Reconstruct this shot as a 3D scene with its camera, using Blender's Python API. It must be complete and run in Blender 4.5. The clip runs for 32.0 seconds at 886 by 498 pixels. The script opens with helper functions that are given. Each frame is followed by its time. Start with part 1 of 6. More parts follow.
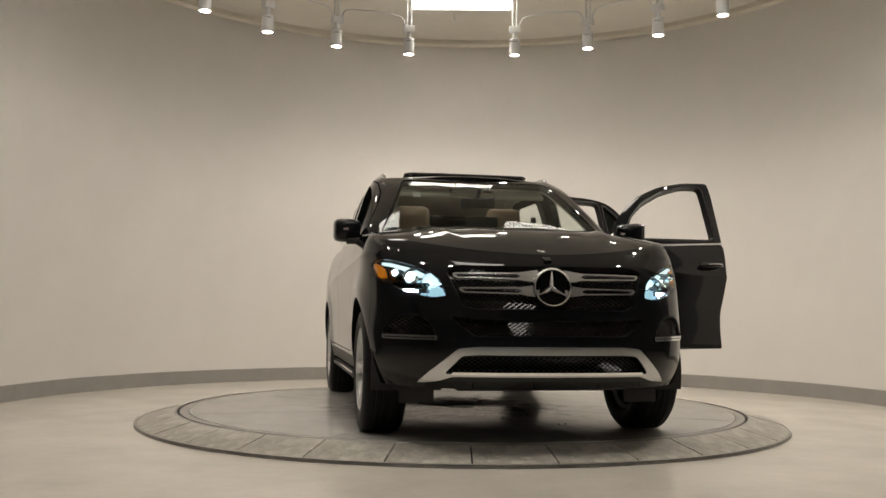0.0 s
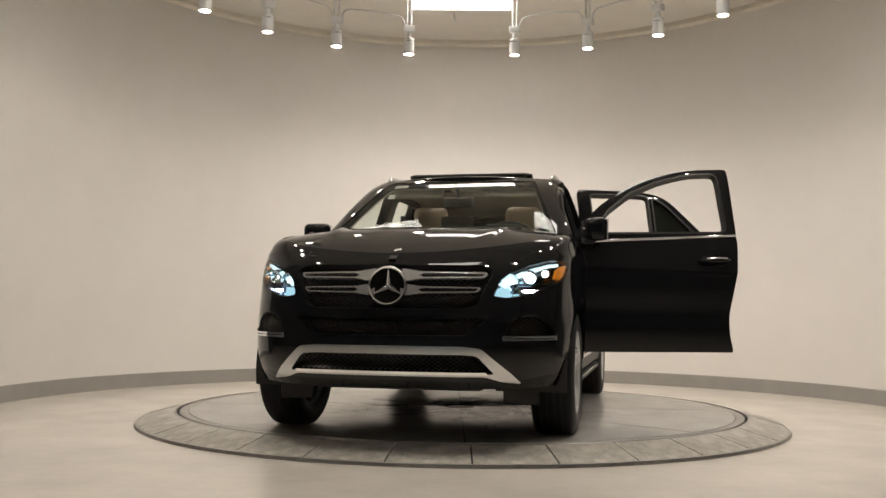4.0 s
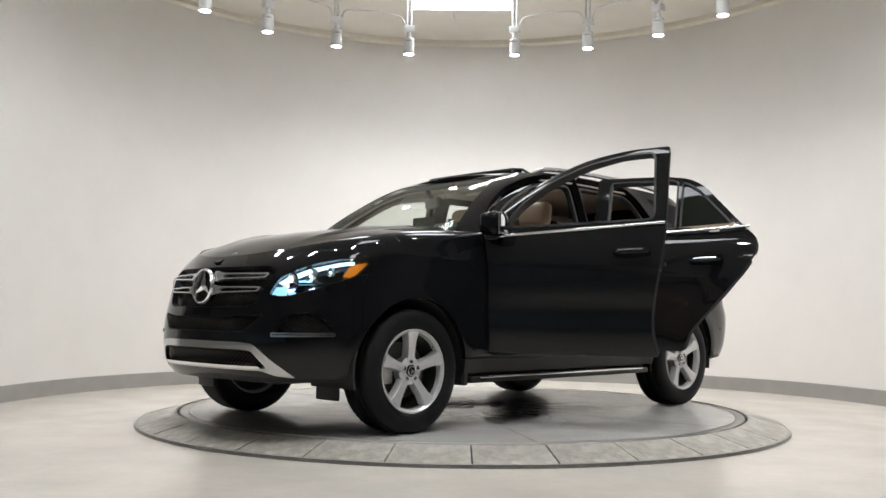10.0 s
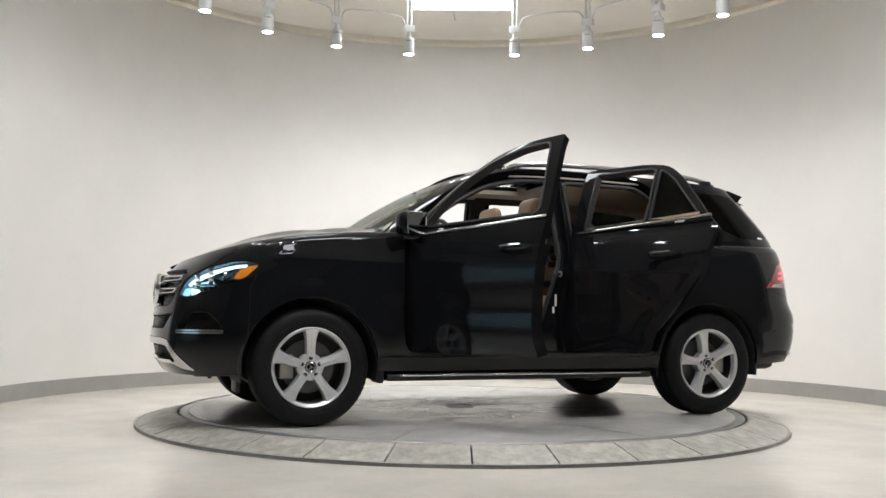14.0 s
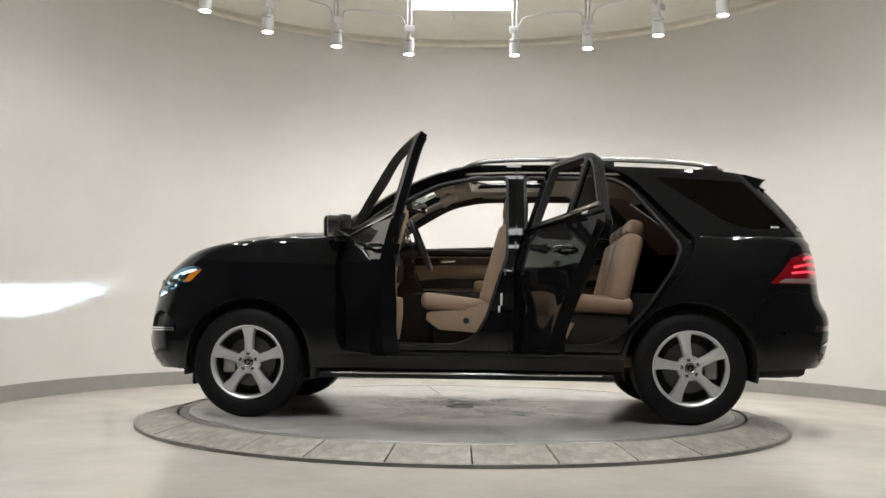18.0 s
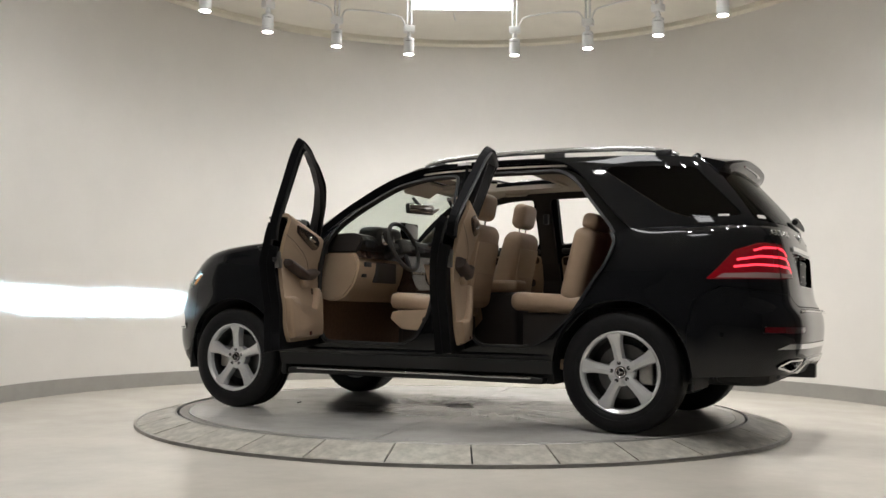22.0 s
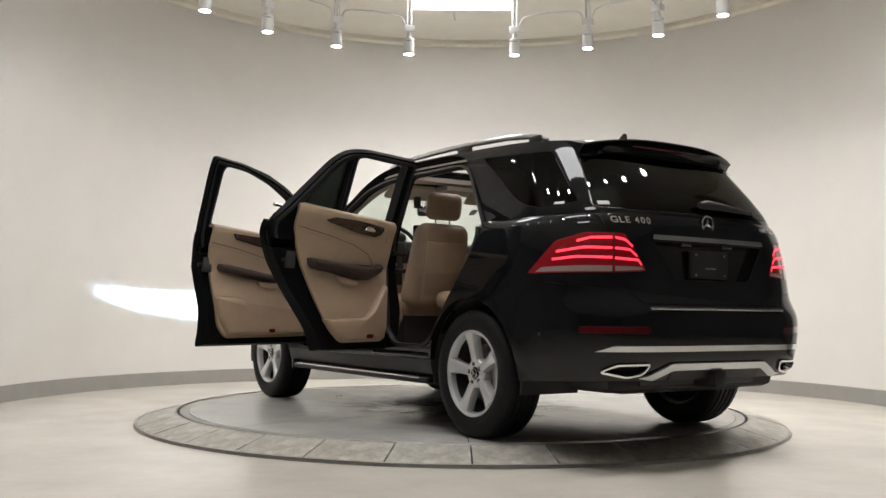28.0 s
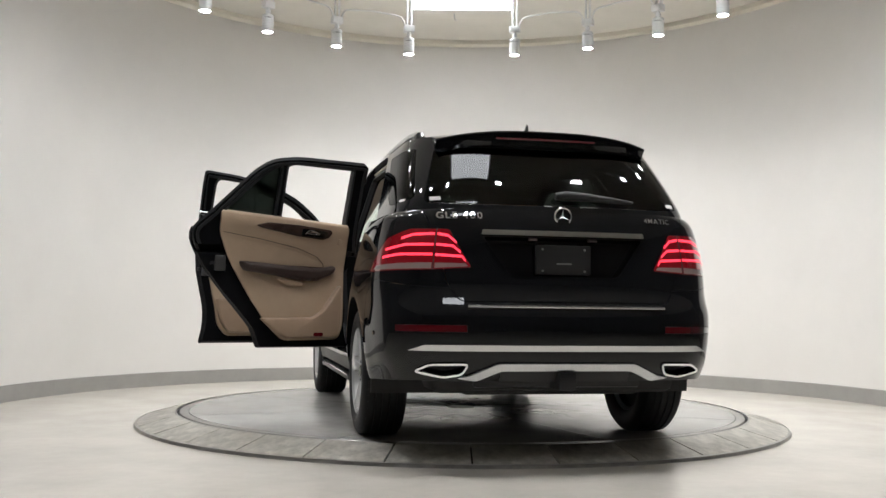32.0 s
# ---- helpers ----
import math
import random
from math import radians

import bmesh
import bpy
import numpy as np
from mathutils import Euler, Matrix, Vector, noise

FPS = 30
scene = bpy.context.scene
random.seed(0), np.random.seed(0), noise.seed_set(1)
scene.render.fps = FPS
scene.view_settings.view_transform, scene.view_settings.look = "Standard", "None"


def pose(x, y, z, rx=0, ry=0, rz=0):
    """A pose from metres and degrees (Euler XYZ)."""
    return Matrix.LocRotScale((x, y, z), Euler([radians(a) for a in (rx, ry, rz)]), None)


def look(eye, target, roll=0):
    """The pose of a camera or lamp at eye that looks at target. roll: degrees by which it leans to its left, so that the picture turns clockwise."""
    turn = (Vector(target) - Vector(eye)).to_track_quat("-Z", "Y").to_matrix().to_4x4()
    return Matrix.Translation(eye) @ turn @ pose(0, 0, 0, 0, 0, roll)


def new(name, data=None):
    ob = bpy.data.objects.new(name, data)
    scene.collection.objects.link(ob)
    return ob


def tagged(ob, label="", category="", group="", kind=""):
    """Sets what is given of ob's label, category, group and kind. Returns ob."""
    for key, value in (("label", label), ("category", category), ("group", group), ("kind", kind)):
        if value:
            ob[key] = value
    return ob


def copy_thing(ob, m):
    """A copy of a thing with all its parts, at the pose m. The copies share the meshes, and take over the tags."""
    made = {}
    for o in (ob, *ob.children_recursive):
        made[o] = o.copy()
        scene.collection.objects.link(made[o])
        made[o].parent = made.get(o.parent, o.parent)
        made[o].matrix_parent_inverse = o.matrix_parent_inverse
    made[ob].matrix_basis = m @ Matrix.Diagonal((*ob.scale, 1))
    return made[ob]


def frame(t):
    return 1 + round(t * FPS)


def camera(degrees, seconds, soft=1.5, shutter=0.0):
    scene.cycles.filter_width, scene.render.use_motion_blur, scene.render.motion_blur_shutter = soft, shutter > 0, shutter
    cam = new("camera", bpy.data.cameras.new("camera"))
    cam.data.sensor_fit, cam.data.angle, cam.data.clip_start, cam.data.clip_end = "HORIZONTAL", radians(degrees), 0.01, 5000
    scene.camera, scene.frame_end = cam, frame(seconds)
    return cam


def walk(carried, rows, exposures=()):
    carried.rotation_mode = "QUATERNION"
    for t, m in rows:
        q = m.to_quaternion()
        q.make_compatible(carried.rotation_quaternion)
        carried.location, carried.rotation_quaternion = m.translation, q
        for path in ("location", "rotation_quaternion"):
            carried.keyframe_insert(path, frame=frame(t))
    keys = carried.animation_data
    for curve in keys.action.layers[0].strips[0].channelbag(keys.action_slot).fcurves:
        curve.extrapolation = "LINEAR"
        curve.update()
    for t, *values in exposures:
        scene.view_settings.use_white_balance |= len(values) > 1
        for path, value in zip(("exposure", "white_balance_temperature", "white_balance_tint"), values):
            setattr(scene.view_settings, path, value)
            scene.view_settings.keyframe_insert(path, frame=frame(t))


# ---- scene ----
ROLL = 0.656
EXPOSURES = [(0, -0.88, 7050, 12), (1, -1.1, 7900, 18), (2, -0.9, 7700, 16), (3.5, -0.8, 7300, 14), (5.5, -0.2, 6300, 14), (8, -0.2, 6250, 14), (9, -0.2, 6100, 12), (13, -0.15, 6000, 10), (17, -0.3, 6150, 10), (20, -0.4, 6300, 10), (25, -0.35, 6300, 10), (31, -0.22, 6150, 12), (32, -0.2, 6000, 10)]
SPOT_W, SPOT_DEG, SPOT_OUT = 66.0, 132, 1.15
HEADLAMP = 60.0
BEAM = 420000.0
SPECKS = [(1.175, 0.451, 0.007), (1.189, 0.401, 0.007)]
# The camera stands on a tripod outside the open side of a round photo booth.
EYE = (0.0, -7.262, 0.708)
cam = camera(49.93, 32.0)
AIM = Vector((-0.02022, 0.99757, 0.06670))
CAM_POSE = look(EYE, Vector(EYE) + AIM, ROLL)
walk(cam, [(0, CAM_POSE), (32, CAM_POSE)], EXPOSURES)

# ---- light ----
world = bpy.data.worlds.new("world")
scene.world = world
world.use_nodes = True
world.node_tree.nodes["Background"].inputs[0].default_value = (0.9, 0.95, 1.0, 1)
world.node_tree.nodes["Background"].inputs[1].default_value = 0.05
# ---- materials ----
def mat(name, color, rough=0.5, metal=0.0, coat=0.0, emit=0.0, emit_color=None, var=0.0, scale=6.0, bump=0.0, bscale=60.0, spec=0.5, trans=0.0, ior=1.45, alpha=1.0):
    m = bpy.data.materials.new(name)
    m.use_nodes = True
    nt = m.node_tree
    b = nt.nodes["Principled BSDF"]
    b.inputs["Base Color"].default_value = (*color, 1)
    b.inputs["Roughness"].default_value = rough
    b.inputs["Metallic"].default_value = metal
    b.inputs["Coat Weight"].default_value = coat
    b.inputs["Coat Roughness"].default_value = 0.02
    b.inputs["Specular IOR Level"].default_value = spec
    b.inputs["Transmission Weight"].default_value = trans
    b.inputs["IOR"].default_value = ior
    b.inputs["Alpha"].default_value = alpha
    if emit:
        b.inputs["Emission Color"].default_value = (*(emit_color or color), 1)
        b.inputs["Emission Strength"].default_value = emit
    if var or bump:
        tc = nt.nodes.new("ShaderNodeTexCoord")
    if var:
        n1 = nt.nodes.new("ShaderNodeTexNoise")
        n1.inputs["Scale"].default_value = scale
        n1.inputs["Detail"].default_value = 6
        n1.inputs["Roughness"].default_value = 0.65
        nt.links.new(tc.outputs["Object"], n1.inputs["Vector"])
        ramp = nt.nodes.new("ShaderNodeMapRange")
        ramp.inputs[1].default_value, ramp.inputs[2].default_value = 0.3, 0.7
        ramp.inputs[3].default_value, ramp.inputs[4].default_value = 1 - var, 1 + var
        nt.links.new(n1.outputs["Fac"], ramp.inputs[0])
        mul = nt.nodes.new("ShaderNodeVectorMath")
        mul.operation = "SCALE"
        mul.inputs[0].default_value = color
        nt.links.new(ramp.outputs[0], mul.inputs["Scale"])
        nt.links.new(mul.outputs[0], b.inputs["Base Color"])
    if bump:
        n2 = nt.nodes.new("ShaderNodeTexNoise")
        n2.inputs["Scale"].default_value = bscale
        n2.inputs["Detail"].default_value = 4
        nt.links.new(tc.outputs["Object"], n2.inputs["Vector"])
        bp = nt.nodes.new("ShaderNodeBump")
        bp.inputs["Strength"].default_value = bump
        bp.inputs["Distance"].default_value = 0.004
        nt.links.new(n2.outputs["Fac"], bp.inputs["Height"])
        nt.links.new(bp.outputs[0], b.inputs["Normal"])
    return m


def smeared(name, color, rough, **k):
    """Concrete with dark smears that gather round the turntable's hub."""
    m = mat(name, color, rough, **k)
    nt = m.node_tree
    b = nt.nodes["Principled BSDF"]
    src = b.inputs["Base Color"].links[0].from_socket
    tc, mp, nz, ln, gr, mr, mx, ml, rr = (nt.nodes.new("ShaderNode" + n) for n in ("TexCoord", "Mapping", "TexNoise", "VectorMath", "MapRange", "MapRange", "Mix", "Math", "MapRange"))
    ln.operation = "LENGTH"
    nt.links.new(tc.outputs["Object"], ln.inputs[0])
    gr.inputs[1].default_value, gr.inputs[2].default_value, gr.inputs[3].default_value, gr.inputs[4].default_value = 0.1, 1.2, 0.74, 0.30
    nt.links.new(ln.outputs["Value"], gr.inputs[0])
    mp.inputs["Scale"].default_value = (1.4, 3.2, 1.0)
    oi, mu, ad = (nt.nodes.new("ShaderNode" + n) for n in ("ObjectInfo", "Math", "VectorMath"))
    mu.operation, mu.inputs[1].default_value = "MULTIPLY", 37.0
    nt.links.new(oi.outputs["Random"], mu.inputs[0])
    nt.links.new(tc.outputs["Object"], ad.inputs[0])
    nt.links.new(mu.outputs[0], ad.inputs[1])
    nt.links.new(ad.outputs[0], mp.inputs[0])
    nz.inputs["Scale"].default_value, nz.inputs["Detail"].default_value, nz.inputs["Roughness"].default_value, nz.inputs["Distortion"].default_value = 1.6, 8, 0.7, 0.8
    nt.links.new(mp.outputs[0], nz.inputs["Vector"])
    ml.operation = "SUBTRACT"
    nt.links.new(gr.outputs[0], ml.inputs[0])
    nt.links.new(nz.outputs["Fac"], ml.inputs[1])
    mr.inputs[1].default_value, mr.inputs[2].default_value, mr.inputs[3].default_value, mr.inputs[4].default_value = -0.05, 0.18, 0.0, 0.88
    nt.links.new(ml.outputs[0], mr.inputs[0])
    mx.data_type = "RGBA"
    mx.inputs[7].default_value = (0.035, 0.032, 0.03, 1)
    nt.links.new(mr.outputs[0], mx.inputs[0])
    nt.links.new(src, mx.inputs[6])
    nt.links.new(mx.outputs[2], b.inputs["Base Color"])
    rr.inputs[3].default_value, rr.inputs[4].default_value = rough - 0.03, rough + 0.06
    nt.links.new(nz.outputs["Fac"], rr.inputs[0])
    nt.links.new(rr.outputs[0], b.inputs["Roughness"])
    return m


M_HALL = mat("hall_paint", (0.34, 0.335, 0.33), 0.7, var=0.05)
M_WALL = mat("wall_paint", (0.78, 0.76, 0.73), 0.62, var=0.025, scale=1.4, bump=0.08, bscale=25)
M_TRIM = mat("base_trim", (0.33, 0.32, 0.30), 0.5, var=0.06, scale=5, bump=0.05)
M_CEIL = mat("ceiling_paint", (0.78, 0.75, 0.68), 0.8, var=0.04, scale=2)
M_BAND = mat("cornice_paint", (0.80, 0.76, 0.66), 0.6, var=0.03)
M_FLOOR = mat("floor_concrete", (0.72, 0.68, 0.61), 0.2, var=0.10, scale=1.6, bump=0.12, bscale=9)
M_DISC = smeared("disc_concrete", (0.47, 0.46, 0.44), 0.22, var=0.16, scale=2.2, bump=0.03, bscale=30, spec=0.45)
M_TILE = mat("ring_tile", (0.48, 0.46, 0.41), 0.36, var=0.38, scale=9, bump=0.3, bscale=40, spec=0.35)
M_STEEL = mat("steel_edge", (0.42, 0.41, 0.39), 0.38, metal=0.8, var=0.15, scale=12)
M_DARK = mat("dark_gap", (0.012, 0.012, 0.012), 0.8)
M_LAMPW = mat("lamp_white", (0.75, 0.75, 0.74), 0.4)
M_GLOW = mat("lamp_glow", (1, 0.97, 0.92), 0.5, emit=120.0)
M_PANEL = mat("panel_glow", (1, 0.98, 0.95), 0.5, emit=15.0)
M_PAINT = mat("black_paint", (0.0078, 0.0083, 0.0096), 0.045, spec=0.42)


def pane(name, tint, gloss=0.02):
    """Thin glass: clear or tinted, mirroring more at a slant."""
    m = bpy.data.materials.new(name)
    m.use_nodes = True
    nt = m.node_tree
    nt.nodes.remove(nt.nodes["Principled BSDF"])
    tr, gl, mx, lw, pw, ma = (nt.nodes.new("ShaderNode" + k) for k in ("BsdfTransparent", "BsdfGlossy", "MixShader", "LayerWeight", "Math", "Math"))
    tr.inputs[0].default_value = (*tint, 1)
    gl.inputs["Roughness"].default_value = gloss
    lw.inputs["Blend"].default_value = 0.5
    pw.operation, pw.inputs[1].default_value = "POWER", 5.0
    ma.operation, ma.inputs[1].default_value, ma.inputs[2].default_value = "MULTIPLY_ADD", 0.55, 0.03
    nt.links.new(lw.outputs["Facing"], pw.inputs[0])
    nt.links.new(pw.outputs[0], ma.inputs[0])
    nt.links.new(ma.outputs[0], mx.inputs[0])
    nt.links.new(tr.outputs[0], mx.inputs[1])
    nt.links.new(gl.outputs[0], mx.inputs[2])
    nt.links.new(mx.outputs[0], nt.nodes["Material Output"].inputs[0])
    return m


# Body black with its mirroring held down, for rims and inner sides.
M_EDGE = mat("low_reflection_black", (0.006, 0.006, 0.007), 0.6, spec=0.07)
M_CLEAR = pane("clear_glass", (0.86, 0.9, 0.87))
M_TINT = pane("privacy_glass", (0.11, 0.125, 0.115))
M_SMOKE = pane("dark_glass", (0.05, 0.055, 0.052))
M_REDLENS = pane("red_lens", (0.75, 0.03, 0.04), 0.03)
M_CHROME = mat("chrome", (0.83, 0.84, 0.85), 0.08, metal=1.0)
M_SATIN = mat("satin_silver", (0.66, 0.67, 0.68), 0.14, metal=0.75, var=0.04, scale=20)
M_ALLOY = mat("alloy", (0.74, 0.75, 0.76), 0.26, metal=0.45, var=0.04, scale=15)
M_TYRE = mat("tyre_rubber", (0.011, 0.011, 0.012), 0.55, spec=0.25, var=0.2, scale=25, bump=0.15, bscale=200)
M_PLASTIC = mat("black_plastic", (0.02, 0.02, 0.021), 0.45, bump=0.15, bscale=300)
M_UNDER = mat("underbody", (0.025, 0.025, 0.025), 0.7, var=0.3, scale=8)
M_BEIGE = mat("beige_leather", (0.40, 0.29, 0.20), 0.42, var=0.05, scale=9, bump=0.2, bscale=220)
M_BEIGE2 = mat("beige_trim", (0.46, 0.345, 0.24), 0.5, var=0.04, scale=9, bump=0.12, bscale=300)
M_LINER = mat("headliner_cloth", (0.55, 0.50, 0.43), 0.85, var=0.03, bump=0.15, bscale=400)
M_CARPET = mat("brown_carpet", (0.33, 0.235, 0.165), 0.9, var=0.15, scale=40, bump=0.4, bscale=500)
M_WOOD = mat("dark_wood", (0.055, 0.035, 0.028), 0.22, coat=0.4, var=0.35, scale=18)
M_ARM = mat("brown_armrest", (0.045, 0.030, 0.026), 0.42, bump=0.2, bscale=300)
M_DASH = mat("dark_dash", (0.03, 0.026, 0.024), 0.5, bump=0.2, bscale=300)
M_DISCB = mat("brake_iron", (0.15, 0.15, 0.15), 0.4, metal=0.9, var=0.1, scale=30)
M_AMBER = mat("amber_lens", (0.9, 0.24, 0.02), 0.15, coat=1.0, emit=0.45, emit_color=(1, 0.3, 0.02))
M_REDGLOW = mat("tail_glow", (1, 0.08, 0.1), 0.3, emit=2.6, emit_color=(1.0, 0.03, 0.06))
M_REDDARK = mat("red_reflector", (0.10, 0.004, 0.008), 0.12, coat=1.0)
M_REDBODY = mat("tail_body", (0.13, 0.004, 0.008), 0.12, coat=1.0, emit=0.09, emit_color=(1, 0.012, 0.03))
M_PALELENS = mat("pale_lens", (0.35, 0.27, 0.26), 0.12, coat=1.0)
M_BEAM = mat("beam", (0.80, 0.90, 1.0), 0.3, emit=HEADLAMP, emit_color=(0.72, 0.87, 1.0))
M_DRL = mat("lamp_strip", (0.85, 0.93, 1.0), 0.3, emit=3.0, emit_color=(0.6, 0.82, 1.0))
M_MESH = mat("grille_mesh", (0.008, 0.008, 0.009), 0.4)
M_PAPER = mat("paper", (0.75, 0.74, 0.72), 0.7)
M_MIRROR = mat("mirror_glass", (0.80, 0.82, 0.84), 0.02, metal=1.0)
M_GLOSS = mat("gloss_black", (0.004, 0.004, 0.0045), 0.06, coat=0.6)
M_BEAMSLIT = mat("beam_slit", (1, 1, 1), 0.3, emit=BEAM, emit_color=(0.52, 0.77, 1.0))
M_HOUSING = mat("lamp_housing", (0.16, 0.17, 0.19), 0.2, metal=0.7)
# Emission stands in for lamp light caught by the reflectors.
M_POOL = mat("lit_reflector", (0.6, 0.7, 0.8), 0.25, metal=0.6, emit=1.7, emit_color=(0.42, 0.74, 1.0))
# ---- mesh helpers ----
def link(name, bm, material, parent=None, label="", smooth=None):
    """One mesh object from a bmesh; smooth: the angle in degrees under which edges are shaded smooth."""
    me = bpy.data.meshes.new(name)
    bm.to_mesh(me)
    bm.free()
    for m in material if isinstance(material, (list, tuple)) else [material]:
        me.materials.append(m)
    if smooth is not None:
        me.polygons.foreach_set("use_smooth", [True] * len(me.polygons))
        me.set_sharp_from_angle(angle=radians(smooth))
    ob = new(name, me)
    if parent is not None:
        ob.parent = parent
    if label:
        ob["label"] = label
    return ob


def part(name, bm, material, parent, label="", smooth=35):
    return link(name, bm, material, parent, label, smooth)


def box(bm, x0, x1, y0, y1, z0, z1, bevel=0.0, m=None):
    r = bmesh.ops.create_cube(bm, size=1.0)
    mt = Matrix.Translation(((x0 + x1) / 2, (y0 + y1) / 2, (z0 + z1) / 2)) @ Matrix.Diagonal((x1 - x0, y1 - y0, z1 - z0, 1))
    bmesh.ops.transform(bm, matrix=mt, verts=r["verts"])
    vs = r["verts"]
    if bevel:
        ed = list({e for v in r["verts"] for e in v.link_edges})
        g = bmesh.ops.bevel(bm, geom=ed, offset=bevel, segments=2, affect="EDGES", profile=0.5)
        vs = list({v for f in g["faces"] for v in f.verts} | {v for v in r["verts"] if v.is_valid})
    if m is not None:
        bmesh.ops.transform(bm, matrix=m, verts=vs)
    return bm


def lathe(bm, profile, seg=32, m=Matrix(), a0=0.0, a1=360.0, closed=False):
    """Turn (radius, height) points round z. closed: the profile is a loop."""
    full = abs(a1 - a0 - 360) < 1e-6
    n = seg if full else seg + 1
    rings = []
    for i in range(n):
        a = radians(a0 + (a1 - a0) * i / seg)
        rings.append([bm.verts.new(m @ Vector((r * math.cos(a), r * math.sin(a), z))) for r, z in profile])
    k = len(profile)
    for i in range(seg):
        A, B = rings[i], rings[(i + 1) % n]
        for j in range(k if closed else k - 1):
            j2 = (j + 1) % k
            bm.faces.new((A[j], B[j], B[j2], A[j2]))
    if not full and closed:
        bm.faces.new(list(reversed(rings[0])))
        bm.faces.new(rings[-1])
    return bm


def tube(bm, pts, r, seg=8, caps=True):
    """A round bar along points."""
    pts = [Vector(p) for p in pts]
    up = Vector((0.13, 0.31, 0.94)).normalized()
    rings = []
    for i, p in enumerate(pts):
        d = (pts[min(i + 1, len(pts) - 1)] - pts[max(i - 1, 0)]).normalized()
        u = d.cross(up)
        if u.length < 1e-3:
            u = d.cross(Vector((1, 0, 0)))
        u.normalize()
        w = d.cross(u)
        rr = r[i] if isinstance(r, (list, tuple)) else r
        rings.append([bm.verts.new(p + rr * (math.cos(2 * math.pi * j / seg) * u + math.sin(2 * math.pi * j / seg) * w)) for j in range(seg)])
    for A, B in zip(rings, rings[1:]):
        for j in range(seg):
            bm.faces.new((A[j], A[(j + 1) % seg], B[(j + 1) % seg], B[j]))
    if caps:
        bm.faces.new(list(reversed(rings[0])))
        bm.faces.new(rings[-1])
    return bm


def fixn(bm):
    bmesh.ops.recalc_face_normals(bm, faces=bm.faces[:])
    return bm


def poly_prism(bm, pts, z0, z1):
    """A prism over a plan polygon."""
    lo = [bm.verts.new((x, y, z0)) for x, y in pts]
    hi = [bm.verts.new((x, y, z1)) for x, y in pts]
    bm.faces.new(list(reversed(lo)))
    bm.faces.new(hi)
    for i in range(len(pts)):
        j = (i + 1) % len(pts)
        bm.faces.new((lo[i], lo[j], hi[j], hi[i]))
    return bm


# ---- the booth ----
WC = (0.05, 0.40)          # centre of the round wall
WR = 3.89                  # its inner radius
ZF = -0.085                # floor beside the turntable, whose top is at 0
ZC = 4.03                  # ceiling
MOUTH = 78                 # half angle of the opening towards the camera


def structure(name, bm, material, label, smooth=None):
    return tagged(link(name, fixn(bm), material, smooth=smooth), label, name.rstrip("_0123456789").split("_")[0], kind="structure")


bm = box(bmesh.new(), -9, 9, -14, 7, ZF - 0.3, ZF)
structure("floor", bm, M_FLOOR, "pale polished concrete floor with faint stains")

WM = Matrix.Translation((*WC, 0))
ARC0, ARC1 = -90 + MOUTH, 270 - MOUTH
bm = lathe(bmesh.new(), [(WR, ZF), (WR, ZC + 0.25), (WR + 0.15, ZC + 0.25), (WR + 0.15, ZF)], 144, WM, ARC0, ARC1, True)
structure("wall_round", bm, M_WALL, "smooth off-white curved wall round the turntable", 40)
bm = lathe(bmesh.new(), [(WR - 0.012, ZF), (WR - 0.012, 0.05), (WR - 0.006, 0.056), (WR - 0.001, 0.056), (WR - 0.001, ZF)], 144, WM, ARC0, ARC1, True)
structure("baseboard", bm, M_TRIM, "low grey rubber skirting along the curved wall", 40)
bm = lathe(bmesh.new(), [(WR - 0.05, ZC - 0.03), (WR - 0.05, ZC + 0.02), (WR - 0.001, ZC + 0.02), (WR - 0.001, ZC - 0.055), (WR - 0.02, ZC - 0.048)], 144, WM, ARC0, ARC1, True)
structure("trim_cornice", bm, M_BAND, "cream cornice where curved wall meets ceiling", 40)

# straight walls that close the hall behind the camera
ex = WR * math.sin(radians(MOUTH))
ey = WC[1] - WR * math.cos(radians(MOUTH))
for i, s in enumerate((-1, 1)):
    x0, x1 = sorted((WC[0] + s * ex, s * 7.0))
    structure("wall_front_%d" % (i + 1), box(bmesh.new(), x0, x1, ey - 0.15, ey, ZF, ZC), M_HALL, "plain pale grey wall beside the booth's opening")
    x0, x1 = sorted((s * 7.0, s * 7.15))
    structure("wall_side_%d" % (i + 1), box(bmesh.new(), x0, x1, -12, ey, ZF, ZC), M_HALL, "plain pale grey hall wall")
structure("wall_back", box(bmesh.new(), -7.15, 7.15, -12.15, -12, ZF, ZC), M_HALL, "plain pale grey hall wall")
structure("ceiling", box(bmesh.new(), -8, 8, -13, 6, ZC + 0.021, ZC + 0.2), M_CEIL, "matt grey-beige painted ceiling")

# ---- turntable ----
ring = tagged(new("turntable_ring"), "fixed sloping ring of grey stone tiles round the turntable", "turntable ring")
RI, RO = 2.075, 2.342
bm = lathe(bmesh.new(), [(RI - 0.03, -0.085), (RI - 0.03, -0.012), (RI, -0.012), (RO - 0.01, -0.074), (RO - 0.01, -0.085)], 128, closed=True)
part("ring_bed", fixn(bm), M_DARK, ring)
bm = lathe(bmesh.new(), [(RO - 0.012, -0.0845), (RO - 0.012, -0.064), (RO + 0.006, -0.066), (RO + 0.010, -0.0845)], 128, closed=True)
part("ring_edge", fixn(bm), M_STEEL, ring, "worn steel edging")
bm = lathe(bmesh.new(), [(RI - 0.005, -0.02), (RI - 0.005, 0.0), (RI + 0.006, -0.002), (RI + 0.006, -0.02)], 128, closed=True)
part("ring_inner_edge", fixn(bm), M_STEEL, ring, "worn steel edging")
me = None
